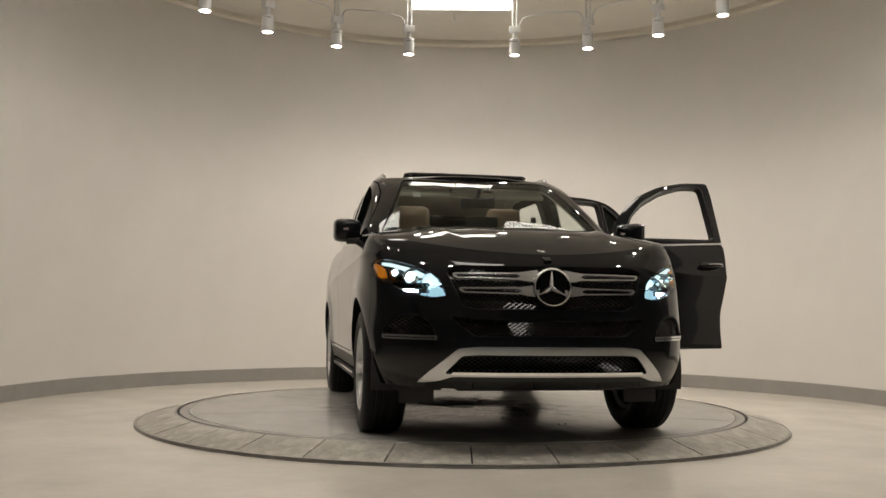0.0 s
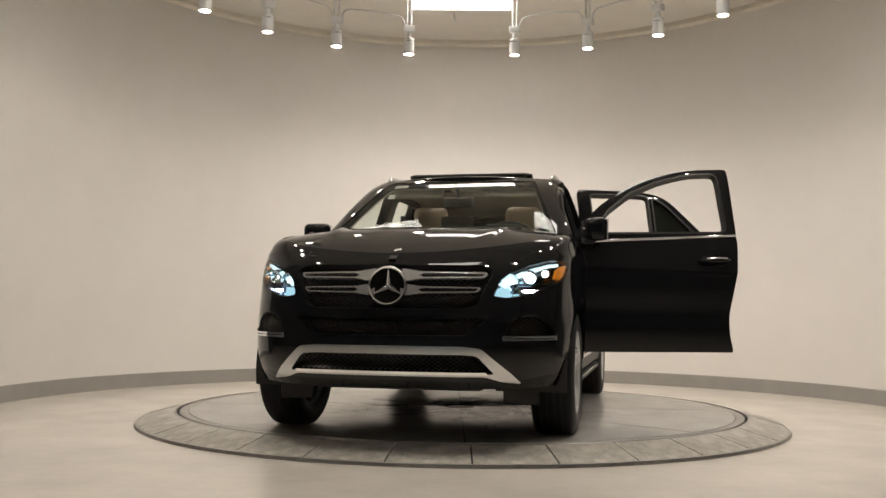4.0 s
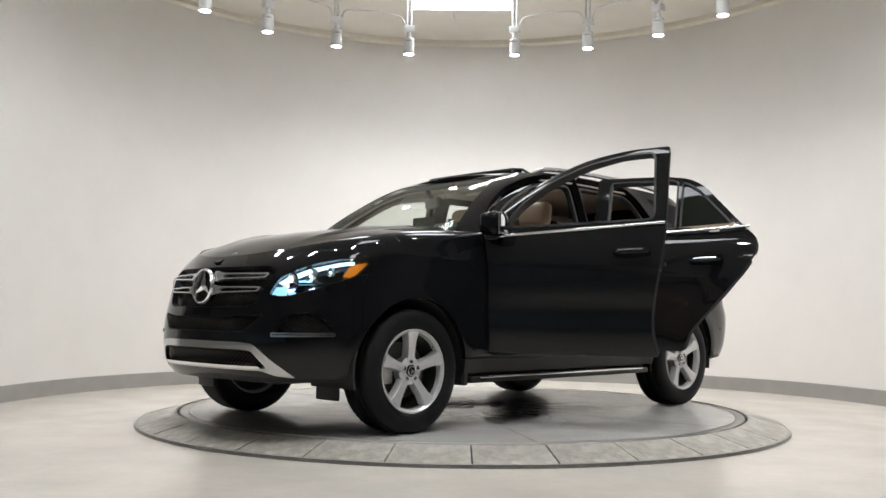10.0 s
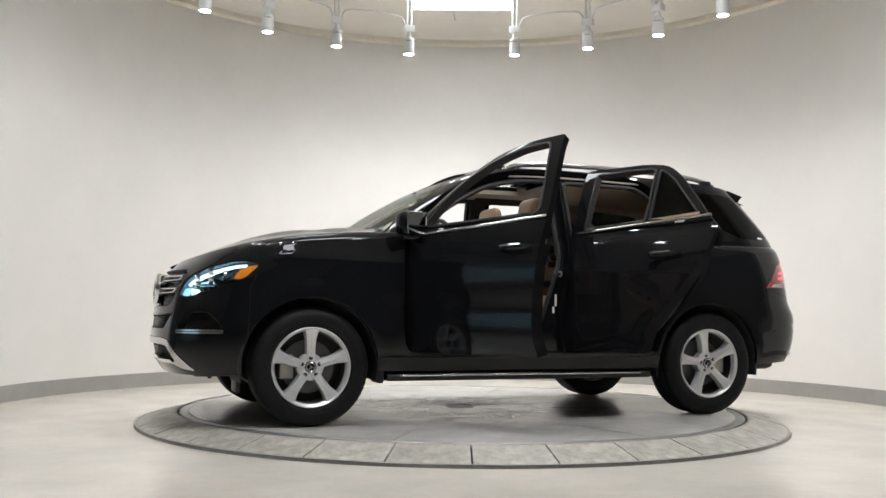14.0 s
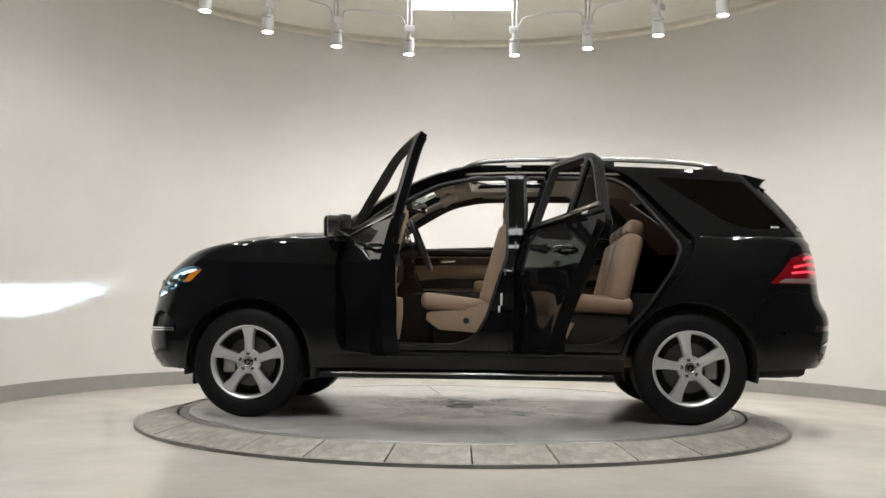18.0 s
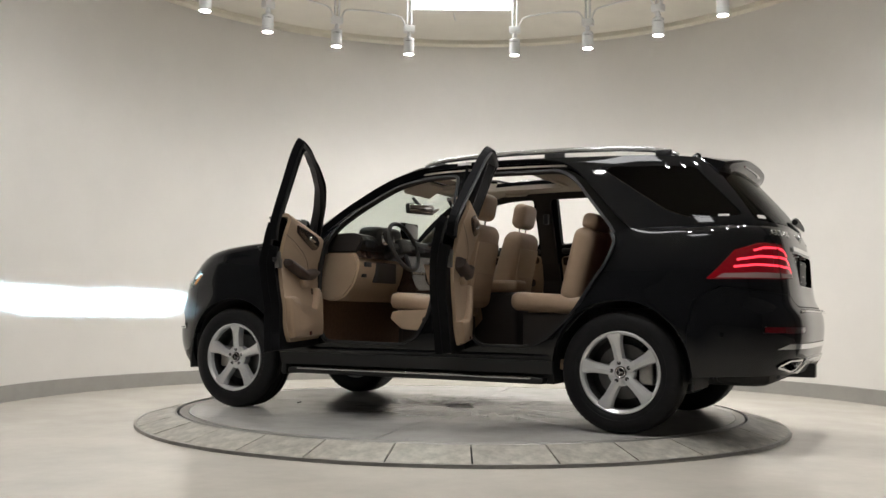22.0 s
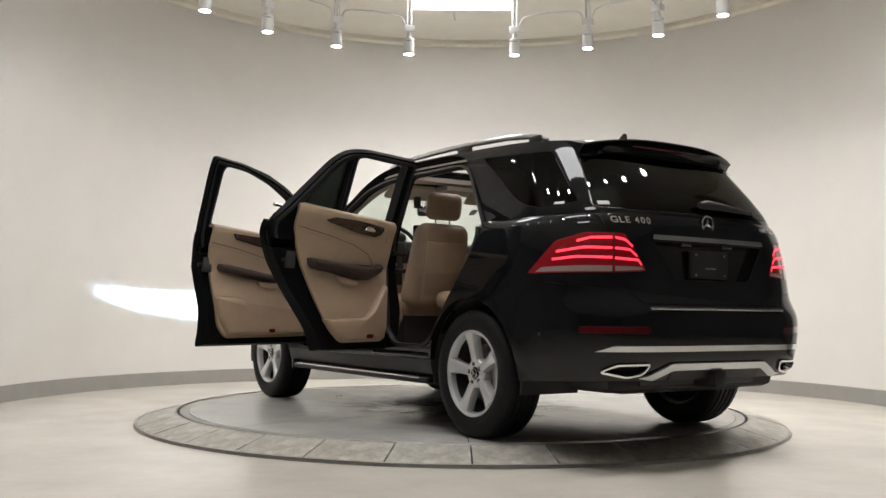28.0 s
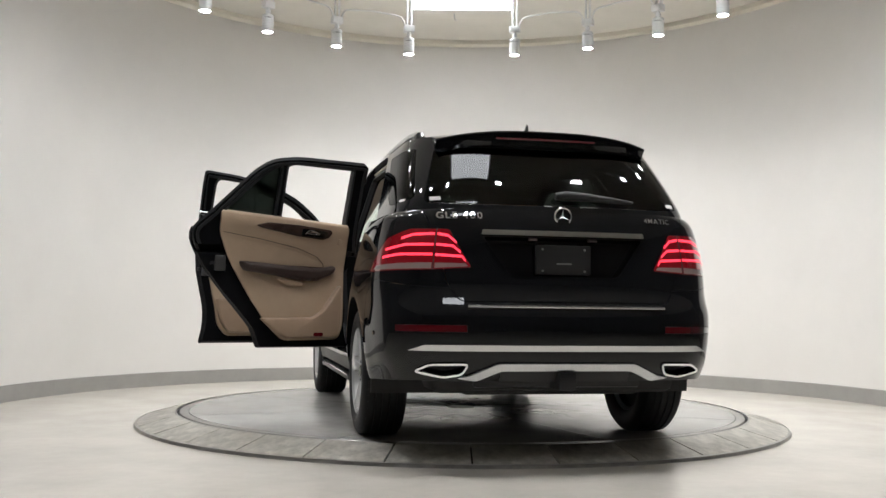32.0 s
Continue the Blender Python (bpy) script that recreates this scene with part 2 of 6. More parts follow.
for i in range(32):
    a = -88.45 + 11.25 * i
    if me is None:
        bm = bmesh.new()
        lathe(bm, [(RI + 0.007, -0.012), (RI + 0.007, -0.0015), (RI + 0.012, 0.0), (RO - 0.018, -0.062), (RO - 0.013, -0.065), (RO - 0.013, -0.078)], 6, Matrix(), 0.13, 11.12, True)
        t0 = part("tile", fixn(bm), M_TILE, ring)
        me = t0.data
    else:
        t0 = new("tile", me)
        t0.parent = ring
    t0.rotation_euler = (random.uniform(-0.0006, 0.0006), random.uniform(-0.0006, 0.0006), radians(a))

turntable = tagged(new("turntable"), "round grey concrete turntable disc with dark smears round its hub", "turntable")
RD = 2.05
bm = lathe(bmesh.new(), [(RD - 0.06, -0.05), (RD - 0.06, -0.003), (RD - 0.056, -0.0005), (RD - 0.004, -0.0005), (RD, -0.004), (RD, -0.05)], 128, closed=True)
part("rim_ring", fixn(bm), M_STEEL, turntable, "worn metal rim")
bm = lathe(bmesh.new(), [(0.001, -0.05), (0.001, -0.006), (RD - 0.063, -0.006), (RD - 0.063, -0.05)], 96, closed=True)
part("deck_base", fixn(bm), M_DARK, turntable)
me = None
for i in range(8):
    if me is None:
        bm = bmesh.new()
        g0, g1 = 0.1, 44.9
        ro, ri = RD - 0.0635, 0.11
        lathe(bm, [(ri, -0.0055), (ri, -0.001), (ri + 0.003, 0.0), (ro - 0.003, 0.0), (ro, -0.001), (ro, -0.0055)], 20, Matrix(), g0, g1, True)
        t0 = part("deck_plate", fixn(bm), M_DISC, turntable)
        me = t0.data
    else:
        t0 = new("deck_plate", me)
        t0.parent = turntable
    t0.rotation_euler = (0, 0, radians(45 * i + 12))
bm = lathe(bmesh.new(), [(0.001, -0.0055), (0.001, 0.0), (0.07, 0.0), (0.1, 0.001), (0.107, -0.001), (0.107, -0.0055)], 32, closed=True)
part("hub_plate", fixn(bm), M_TILE, turntable, "dull metal hub cover")
for x, y, r in SPECKS:
    bm = bmesh.new()
    bmesh.ops.create_icosphere(bm, subdivisions=2, radius=r, matrix=Matrix.Translation((x, y, r * 0.5)) @ Matrix.Diagonal((1.3, 0.9, 0.6, 1)))
    for v in bm.verts:
        v.co += Vector((random.uniform(-1, 1), random.uniform(-1, 1), random.uniform(-0.5, 0.5))) * r * 0.2
    part("debris", bm, M_DARK, turntable, "small dark crumb on the disc")

# ---- ceiling panels: the one seen, and those that the paint mirrors ----
def ceiling_panel(x, y, turn):
    p = tagged(new("ceiling_panel"), "lit rectangular light panel under the ceiling", "ceiling light", "light panels")
    bm = bmesh.new()
    for y0, y1 in ((-0.31, -0.285), (0.285, 0.31)):
        box(bm, -0.55, 0.55, y0, y1, -0.05, 0)
    for x0, x1 in ((-0.55, -0.526), (0.526, 0.55)):
        box(bm, x0, x1, -0.284, 0.284, -0.05, 0)
    box(bm, -0.525, 0.525, -0.284, 0.284, -0.012, -0.001)
    part("frame", bm, M_LAMPW, p)
    bm = box(bmesh.new(), -0.525, 0.525, -0.284, 0.284, -0.04, -0.03)
    part("diffuser", bm, M_PANEL, p, "glowing white diffuser")
    p.matrix_basis = Matrix.Translation((x, y, ZC + 0.02)) @ Matrix.Rotation(radians(turn), 4, "Z")
    return p


ceiling_panel(-0.03, 2.63, 0.6)
ceiling_panel(-1.3, 0.3, 0)
ceiling_panel(1.3, 0.3, 0)
ceiling_panel(0.0, -2.2, 0)
ceiling_panel(0.0, -4.6, 0)

# small hook under the ceiling
bm = tube(bmesh.new(), [(-0.115, 3.19, ZC + 0.021), (-0.115, 3.19, ZC - 0.02), (-0.113, 3.19, ZC - 0.045), (-0.10, 3.19, ZC - 0.058), (-0.085, 3.19, ZC - 0.05)], 0.006, 8)
tagged(link("ceiling_hook", fixn(bm), M_LAMPW, smooth=60), "small white hook screwed into the ceiling", "hook")

# ---- ceiling lamps ----
ZL = 3.40
LAMPS = [90.6 + s * (12.3 + 17.15 * k) for k in range(10) for s in (-1, 1)]
LR = 2.60


def spotlight_thing():
    e = tagged(new("ceiling_spotlight"), "white cylindrical spotlight hanging from a ceiling conduit, lit", "spotlight", "spotlights round the ceiling")
    M = Matrix()
    bm = lathe(bmesh.new(), [(0.0, 0.17), (0.05, 0.17), (0.056, 0.163), (0.056, 0.142), (0.0, 0.142)], 24)
    part("cap", fixn(bm), M_LAMPW, e)
    bm = lathe(bmesh.new(), [(0.0, 0.143), (0.05, 0.143), (0.05, 0.128), (0.0, 0.128)], 24)
    vents = part("vent_ring", fixn(bm), M_DARK, e, "dark slotted vent ring")
    bm = bmesh.new()
    for k in range(20):
        box(bm, 0.047, 0.0555, -0.004, 0.004, 0.127, 0.144, m=Matrix.Rotation(2 * math.pi * k / 20, 4, "Z"))
    part("fins", fixn(bm), M_LAMPW, vents)
    bm = lathe(bmesh.new(), [(0.0, 0.129), (0.056, 0.129), (0.056, 0.004), (0.053, 0.0), (0.049, 0.0), (0.047, 0.012), (0.0, 0.012)], 24)
    part("barrel", fixn(bm), M_LAMPW, e)
    bm = lathe(bmesh.new(), [(0.0, 0.004), (0.0475, 0.004), (0.0475, 0.009), (0.0, 0.009)], 24)
    part("lens", fixn(bm), M_GLOW, e, "glowing white lens")
    bm = bmesh.new()
    tube(bm, [(0, 0, 0.168), (0, 0, 0.235)], 0.017, 12)
    tube(bm, [(0, 0, 0.19), (0, 0, 0.215)], 0.025, 12)
    part("swivel", fixn(bm), M_LAMPW, e)
    bm = box(bmesh.new(), -0.055, 0.055, -0.04, 0.04, 0.235, 0.305, 0.006)
    jb = part("junction_box", fixn(bm), M_LAMPW, e)
    bm = bmesh.new()
    for s in (-0.022, 0.022):
        tube(bm, [(s, 0, 0.304), (s, 0, ZC + 0.02 - ZL)], 0.011, 10)
    part("hanger", fixn(bm), M_LAMPW, e)
    return e


first = spotlight_thing()
for i, a in enumerate(LAMPS):
    x, y = LR * math.cos(radians(a)), LR * math.sin(radians(a))
    m = Matrix.Translation((x, y, ZL)) @ Matrix.Rotation(radians(a + 90), 4, "Z")
    if i == 0:
        first.matrix_basis = m
    else:
        copy_thing(first, m)
    ld = bpy.data.lights.new("spot", "SPOT")
    dim = 0.32 if 112 < a < 220 else 0.8 if a < 66 or a >= 220 else 2.3
    ld.energy, ld.spot_size, ld.spot_blend, ld.shadow_soft_size = SPOT_W * dim, radians(SPOT_DEG if dim < 2 else 152), 0.9, 0.05
    ld.color = (1.0, 0.95, 0.88)
    lo = new("spot_light", ld)
    lo.matrix_world = look((x, y, ZL - 0.01), (x * SPOT_OUT, y * SPOT_OUT, 0))

# conduits between the lamps: they drop from the ceiling to each junction box
for a, b in [(LAMPS[i], LAMPS[i + 2]) for i in range(0, 16) if i + 2 < len(LAMPS)]:
    pa, pb = [Vector((LR * math.cos(radians(v)), LR * math.sin(radians(v)), 0)) for v in (a, b)]
    d = pb - pa
    pts = []
    for f, z in ((0.06, 3.70), (0.075, 3.74), (0.11, 3.785), (0.18, 3.80), (0.5, 3.815), (0.82, 3.80), (0.89, 3.785), (0.925, 3.74), (0.94, 3.70)):
        pts.append(pa + d * f + Vector((0, 0, z)))
    c = link("conduit", tube(bmesh.new(), pts, 0.0085, 8), M_LAMPW, smooth=60)
    tagged(c, "thin white bent conduit between spotlights under the ceiling", "conduit", "conduits between the spotlights")
# ---- the car's skin, in its own metres: x forward from mid-wheelbase, y to its left, z up ----
HUBX, HUBY, HUBZ = 1.4575, 0.93, 0.365


def table(v, pts):
    xs, ys = zip(*pts)
    return np.interp(v, xs, ys)


def soft(v, pts):
    """A smoothed table: the mean of five looks round v."""
    return sum(table(v + d, pts) for d in (-0.04, -0.02, 0.0, 0.02, 0.04)) / 5


FRONT_X = [(0.22, 2.16), (0.32, 2.27), (0.40, 2.315), (0.50, 2.335), (0.60, 2.33), (0.72, 2.315), (0.85, 2.30), (0.93, 2.275), (0.98, 2.235), (1.03, 2.16), (1.3, 1.9)]
REAR_X = [(0.22, -2.30), (0.36, -2.38), (0.46, -2.445), (0.60, -2.468), (0.70, -2.465), (0.75, -2.45), (0.80, -2.41), (0.90, -2.40), (1.10, -2.385), (1.22, -2.36), (1.30, -2.31)]
HALF_W = [(0.22, 0.87), (0.34, 0.915), (0.45, 0.938), (0.60, 0.95), (0.80, 0.957), (0.93, 0.958), (1.00, 0.952), (1.08, 0.937), (1.16, 0.917), (1.22, 0.897), (1.30, 0.86)]


def half_width(x, z):
    w = soft(z, HALF_W)
    for hx in (HUBX, -HUBX):
        d = np.sqrt((x - hx) ** 2 + (z - HUBZ) ** 2)
        w = w + 0.014 * np.exp(-((d - 0.44) / 0.09) ** 2)
    # shoulder crease and a soft hollow along the doors
    w = w + 0.011 * np.exp(-np.abs(z - 0.995 - 0.03 * x) / 0.035) * np.clip((x + 1.35) / 0.5, 0, 1) - 0.010 * np.exp(-((z - 0.72) / 0.10) ** 2) * np.exp(-(x / 1.1) ** 4)
    return w


def shoulder(x, z):
    """How far the rounded top edge turns in beside the hood and under the quarter windows."""
    r = 0.055 * np.clip((x - 0.78) / 0.25, 0, 1) + 0.04 * np.clip((-1.50 - x) / 0.15, 0, 1)
    u = np.clip((z - top_edge(x) + 0.055) / 0.055, 0, 1)
    return r * (1 - np.sqrt(1 - 0.95 * u ** 2))


def in_lower(x, y, z):
    """Below 0 inside the lower body's plan curve at z."""
    y = np.abs(y)
    w = half_width(x, z) - shoulder(x, z)
    xf, xr = soft(z, FRONT_X), soft(z, REAR_X)
    cf, cr = 1.45, -1.55
    fx = np.clip((x - cf) / (xf - cf), 0, None)
    rx = np.clip((cr - x) / (cr - xr), 0, None)
    nr = table(z, [(0.3, 4.8), (0.7, 4.8), (0.8, 4.4), (1.2, 3.7)])
    nf = table(z, [(0.3, 2.8), (0.66, 2.7), (0.82, 2.25), (0.95, 2.05)])
    f = np.where(x > 0, fx ** 3.0 + (y / w) ** nf, rx ** 3.8 + (y / w) ** nr)
    return np.where((x < cf) & (x > cr), y / w, np.where(f > 0, f, 0)) - 1


SCREEN_X = [(1.00, 1.28), (1.20, 1.08), (1.30, 0.960), (1.45, 0.745), (1.60, 0.49), (1.68, 0.32), (1.72, 0.19), (1.79, 0.0)]
BACK_X = [(1.00, -2.33), (1.20, -2.35), (1.27, -2.34), (1.31, -2.315), (1.40, -2.25), (1.50, -2.165), (1.59, -2.085), (1.66, -2.02), (1.73, -1.95), (1.80, -1.87)]
GLASS_W = [(1.00, 0.91), (1.20, 0.892), (1.30, 0.864), (1.45, 0.815), (1.60, 0.768), (1.68, 0.738), (1.74, 0.70), (1.80, 0.63)]


def in_upper(x, y, z):
    y = np.abs(y)
    w = soft(z, GLASS_W) * (1 - 0.035 * np.clip((-x - 0.35) / 0.75, 0, 1)) * (1 - 0.030 * np.clip((-x - 0.9) / 1.2, 0, 2) ** 1.5)
    xf, xr = soft(z, SCREEN_X), soft(z, BACK_X)
    cf, cr = xf - 0.38, xr + 0.55
    fx = np.clip((x - cf) / (xf - cf), 0, None)
    rx = np.clip((cr - x) / (cr - xr), 0, None)
    f = np.where(x > (cf + cr) / 2, fx ** 2.8 + (y / w) ** 5.0, rx ** 3.0 + (y / w) ** 4.0)
    return np.where((x < cf) & (x > cr), y / w, f) - 1


def radial(inside, ang, z, o=0.0):
    """Where the plan curve at height z is met in the direction ang from the axis (o, 0)."""
    c, s = np.cos(ang), np.sin(ang)
    lo, hi = np.zeros_like(ang * z), np.full_like(ang * z, 3.2)
    for _ in range(40):
        mid = (lo + hi) / 2
        ins = inside(o + mid * c, mid * s, z) < 0
        lo, hi = np.where(ins, mid, lo), np.where(ins, hi, mid)
    return o + lo * c, lo * s


def top_edge(x):
    """Upper edge of the lower body: the belt, and forward of it the hood's side edge."""
    u = np.clip(x - 0.9, 0, None) / 1.35
    return 1.222 - 0.172 * u ** 1.8 - 0.065 * u ** 6 + 0.012 * np.clip(-x - 1, 0, None)


def low_edge(x):
    return 0.335 - 0.03 * np.clip((x - 1.3) / 0.9, 0, 1) + 0.035 * np.clip((-x - 1.5) / 0.8, 0, 1)


def hood_z(x, y):
    ye = 0.93
    s = np.clip(np.abs(y) / ye, 0, 1)
    crown = 0.074 - 0.010 * np.clip((x - 0.9) / 1.35, 0, 1)
    ridge = 0.016 * np.exp(-((np.abs(y) - (0.62 - 0.16 * (x - 0.9))) / 0.035) ** 2)
    return top_edge(x) - 0.006 + crown * (1 - s ** 2.6) + ridge * np.clip((1.98 - x) / 0.35, 0, 1)


def roof_edge(x):
    return 1.728 - 0.032 * ((x + 0.45) / 0.8) ** 2 * (x > -0.45) - 0.062 * (np.clip(-x - 0.45, 0, None) / 1.6) ** 2
from mathutils import geometry


def plan_ring(inside, n_half, zfun, rows, o=0.0, weight=1.0):
    """A closed skin of rows round the car: arrays of points and normals, row by row."""
    ang = np.linspace(0, np.pi, 2400)
    x, y = radial(inside, ang, np.full_like(ang, zfun(0.0, 0.5)), o)
    step = np.hypot(np.diff(x), np.diff(y)) + weight * 0.25 * np.abs(np.diff(np.unwrap(np.arctan2(np.gradient(y), np.gradient(x)))))
    s = np.concatenate([[0], np.cumsum(step)])
    half = np.interp(np.linspace(0, s[-1], n_half + 1), s, ang)
    full = np.concatenate([half, 2 * np.pi - half[-2:0:-1]])
    P = []
    for v in rows:
        xx = np.cos(full) * 1.5
        for _ in range(4):
            z = zfun(xx, v)
            xx, yy = radial(inside, full, z, o)
        P.append(np.stack([xx, yy, z + 0 * xx], -1))
    P = np.array(P)
    du = np.roll(P, -1, 1) - np.roll(P, 1, 1)
    dv = np.gradient(P, axis=0)
    N = np.cross(du, dv)
    return P, N / np.linalg.norm(N, axis=-1, keepdims=True)


def grid_faces(P, N, wrap):
    V = np.concatenate([P, N], -1)
    R, C = V.shape[:2]
    out = []
    for i in range(R - 1):
        for j in range(C if wrap else C - 1):
            k = (j + 1) % C
            out.append([tuple(V[i, j]), tuple(V[i, k]), tuple(V[i + 1, k]), tuple(V[i + 1, j])])
    return out


ROWS = np.concatenate([np.linspace(0, 0.66, 26), np.linspace(0.675, 0.82, 12), np.linspace(0.84, 0.92, 5), np.linspace(0.93, 1.0, 10)])
LOWER = grid_faces(*plan_ring(in_lower, 130, lambda x, v: low_edge(x) + (top_edge(x) - low_edge(x)) * v, ROWS), True)
UPPER = grid_faces(*plan_ring(in_upper, 110, lambda x, v: 1.12 + (roof_edge(x) - 1.12) * v, np.linspace(0, 1, 25), o=-0.6), True)


def strip_surface(edge, zfun, n):
    """A surface spanned across the car between an edge curve's left points and their mirror."""
    P = []
    for x, y in edge:
        P.append([(x, -y + 2 * y * k / n, float(zfun(x, -y + 2 * y * k / n, y))) for k in range(n + 1)])
    P = np.array(P)
    N = np.cross(np.gradient(P, axis=0), np.gradient(P, axis=1))
    N /= np.linalg.norm(N, axis=-1, keepdims=True) + 1e-12
    N *= np.where(N[..., 2:3] < 0, -1, 1)
    return [f if (Vector(f[1][:3]) - Vector(f[0][:3])).cross(Vector(f[3][:3]) - Vector(f[0][:3])).z > 0 else f[::-1] for f in grid_faces(P, N, False)]


hx = np.concatenate([np.linspace(0.93, 2.1, 26), np.linspace(2.12, 2.228, 14)])
hood_edge = [(x, float(max(0.02, np.interp(0, *zip(*sorted((float(in_lower(np.array(x), np.array(w), top_edge(x))), w) for w in np.linspace(0.01, 1.0, 80))))))) for x in hx]
HOOD = strip_surface(hood_edge, lambda x, y, e: top_edge(x) - 0.004 + (hood_z(x, y) - hood_z(x, e)) if e > 0.05 else top_edge(x), 30)
rx = np.concatenate([np.linspace(-1.985, -1.8, 8), np.linspace(-1.75, 0.0, 22), np.linspace(0.05, 0.23, 8)])
roof_side = [(x, float(max(0.02, np.interp(0, *zip(*sorted((float(in_upper(np.array(x), np.array(w), roof_edge(x))), w) for w in np.linspace(0.01, 0.9, 80))))))) for x in rx]
ROOF = strip_surface(roof_side, lambda x, y, e: roof_edge(x) - 0.002 + 0.030 * (1 - (abs(y) / e) ** 2.4) * min(1, e / 0.5), 24)


ALL_SIDE = LOWER + UPPER


# ---- cutting panels out of the skin ----
def side_view(p):
    return p[0], p[2]


def end_view(p):
    return p[1], p[2]


def top_view(p):
    return p[0], p[1]


def corner_view(p):
    return abs(p[1]) - abs(p[0]), p[2]


def split(face, view, a, b):
    """Parts of a face to the left and to the right of the line from a to b in a view."""
    d = []
    for p in face:
        u, v = view(p)
        d.append((b[0] - a[0]) * (v - a[1]) - (b[1] - a[1]) * (u - a[0]))
    if min(d) >= -1e-9:
        return face, None
    if max(d) <= 1e-9:
        return None, face
    L, R = [], []
    for i, p in enumerate(face):
        q, di, dj = face[(i + 1) % len(face)], d[i], d[(i + 1) % len(face)]
        if di >= 0:
            L.append(p)
        if di <= 0:
            R.append(p)
        if di * dj < 0:
            t = di / (di - dj)
            m = tuple(pa + (pb - pa) * t for pa, pb in zip(p, q))
            L.append(m)
            R.append(m)
    return (L if len(L) > 2 else None), (R if len(R) > 2 else None)


def triangles(poly):
    from_tess = geometry.tessellate_polygon([[Vector((u, v, 0)) for u, v in poly]])
    out = []
    for t in from_tess:
        a, b, c = (poly[i] for i in t)
        if (b[0] - a[0]) * (c[1] - a[1]) - (b[1] - a[1]) * (c[0] - a[0]) < 0:
            b, c = c, b
        out.append((a, b, c))
    return out


BOUNDS = {}


def near(faces, poly, view):
    """Those faces of a whole skin whose bounds meet the polygon's."""
    key = (id(faces), view)
    if key not in BOUNDS:
        uv = [[view(p) for p in f] for f in faces]
        BOUNDS[key] = np.array([(min(q[0] for q in g), max(q[0] for q in g), min(q[1] for q in g), max(q[1] for q in g)) for g in uv])
    b = BOUNDS[key]
    us, vs = [p[0] for p in poly], [p[1] for p in poly]
    return [faces[i] for i in np.nonzero((b[:, 1] >= min(us)) & (b[:, 0] <= max(us)) & (b[:, 3] >= min(vs)) & (b[:, 2] <= max(vs)))[0]]


def cut(faces, poly, view, where):
    """Faces inside and outside of a polygon drawn in a view; where: which faces it can meet.
    Of a whole skin only the faces near the polygon are given back."""
    if faces is LOWER or faces is UPPER or faces is ALL_SIDE:
        faces = near(faces, poly, view)
    tris = triangles(poly)
    u0, u1 = min(p[0] for p in poly), max(p[0] for p in poly)
    v0, v1 = min(p[1] for p in poly), max(p[1] for p in poly)
    ins, out = [], []
    for f in faces:
        c = [sum(p[k] for p in f) / len(f) for k in range(3)]
        uv = [view(p) for p in f]
        if not where(c) or max(q[0] for q in uv) < u0 or min(q[0] for q in uv) > u1 or max(q[1] for q in uv) < v0 or min(q[1] for q in uv) > v1:
            out.append(f)
            continue
        rest = [f]
        for tri in tris:
            nxt = []
            for g in rest:
                gu = [view(p) for p in g]
                if max(q[0] for q in gu) < min(q[0] for q in tri) or min(q[0] for q in gu) > max(q[0] for q in tri) or max(q[1] for q in gu) < min(q[1] for q in tri) or min(q[1] for q in gu) > max(q[1] for q in tri):
                    nxt.append(g)
                    continue
                keep, cast = g, []
                for k in range(3):
                    keep, o = split(keep, view, tri[k], tri[(k + 1) % 3])
                    if o:
                        cast.append(o)
                    if keep is None:
                        break
                if keep is None:
                    nxt.append(g)
                else:
                    ins.append(keep)
                    nxt += cast
            rest = nxt
        out += rest
    return ins, out


def offset(poly, d):
    """A polygon grown (d > 0) or shrunk on all sides."""
    n = len(poly)
    area = sum(poly[i][0] * poly[(i + 1) % n][1] - poly[(i + 1) % n][0] * poly[i][1] for i in range(n))
    sg = 1 if area > 0 else -1
    out = []
    for i in range(n):
        p, q, r = Vector(poly[i - 1]), Vector(poly[i]), Vector(poly[(i + 1) % n])
        e1, e2 = (q - p).normalized(), (r - q).normalized()
        n1, n2 = Vector((e1.y, -e1.x)) * sg, Vector((e2.y, -e2.x)) * sg
        m = n1 + n2
        m = m / max(0.35, m.length_squared / 2)
        out.append((q.x + m.x * d, q.y + m.y * d))
    return out


def panel_cut(faces, poly, view, where, gap=0.0025):
    """Cuts a panel with an open joint all round."""
    big, out = cut(faces, offset(poly, gap), view, where)
    ins, _ = cut(big, offset(poly, -gap), view, where)
    return ins, out


def moved(faces, d):
    """The same faces set inwards by d along their normals."""
    return [[(p[0] - d * p[3], p[1] - d * p[4], p[2] - d * p[5], p[3], p[4], p[5]) for p in f] for f in faces]


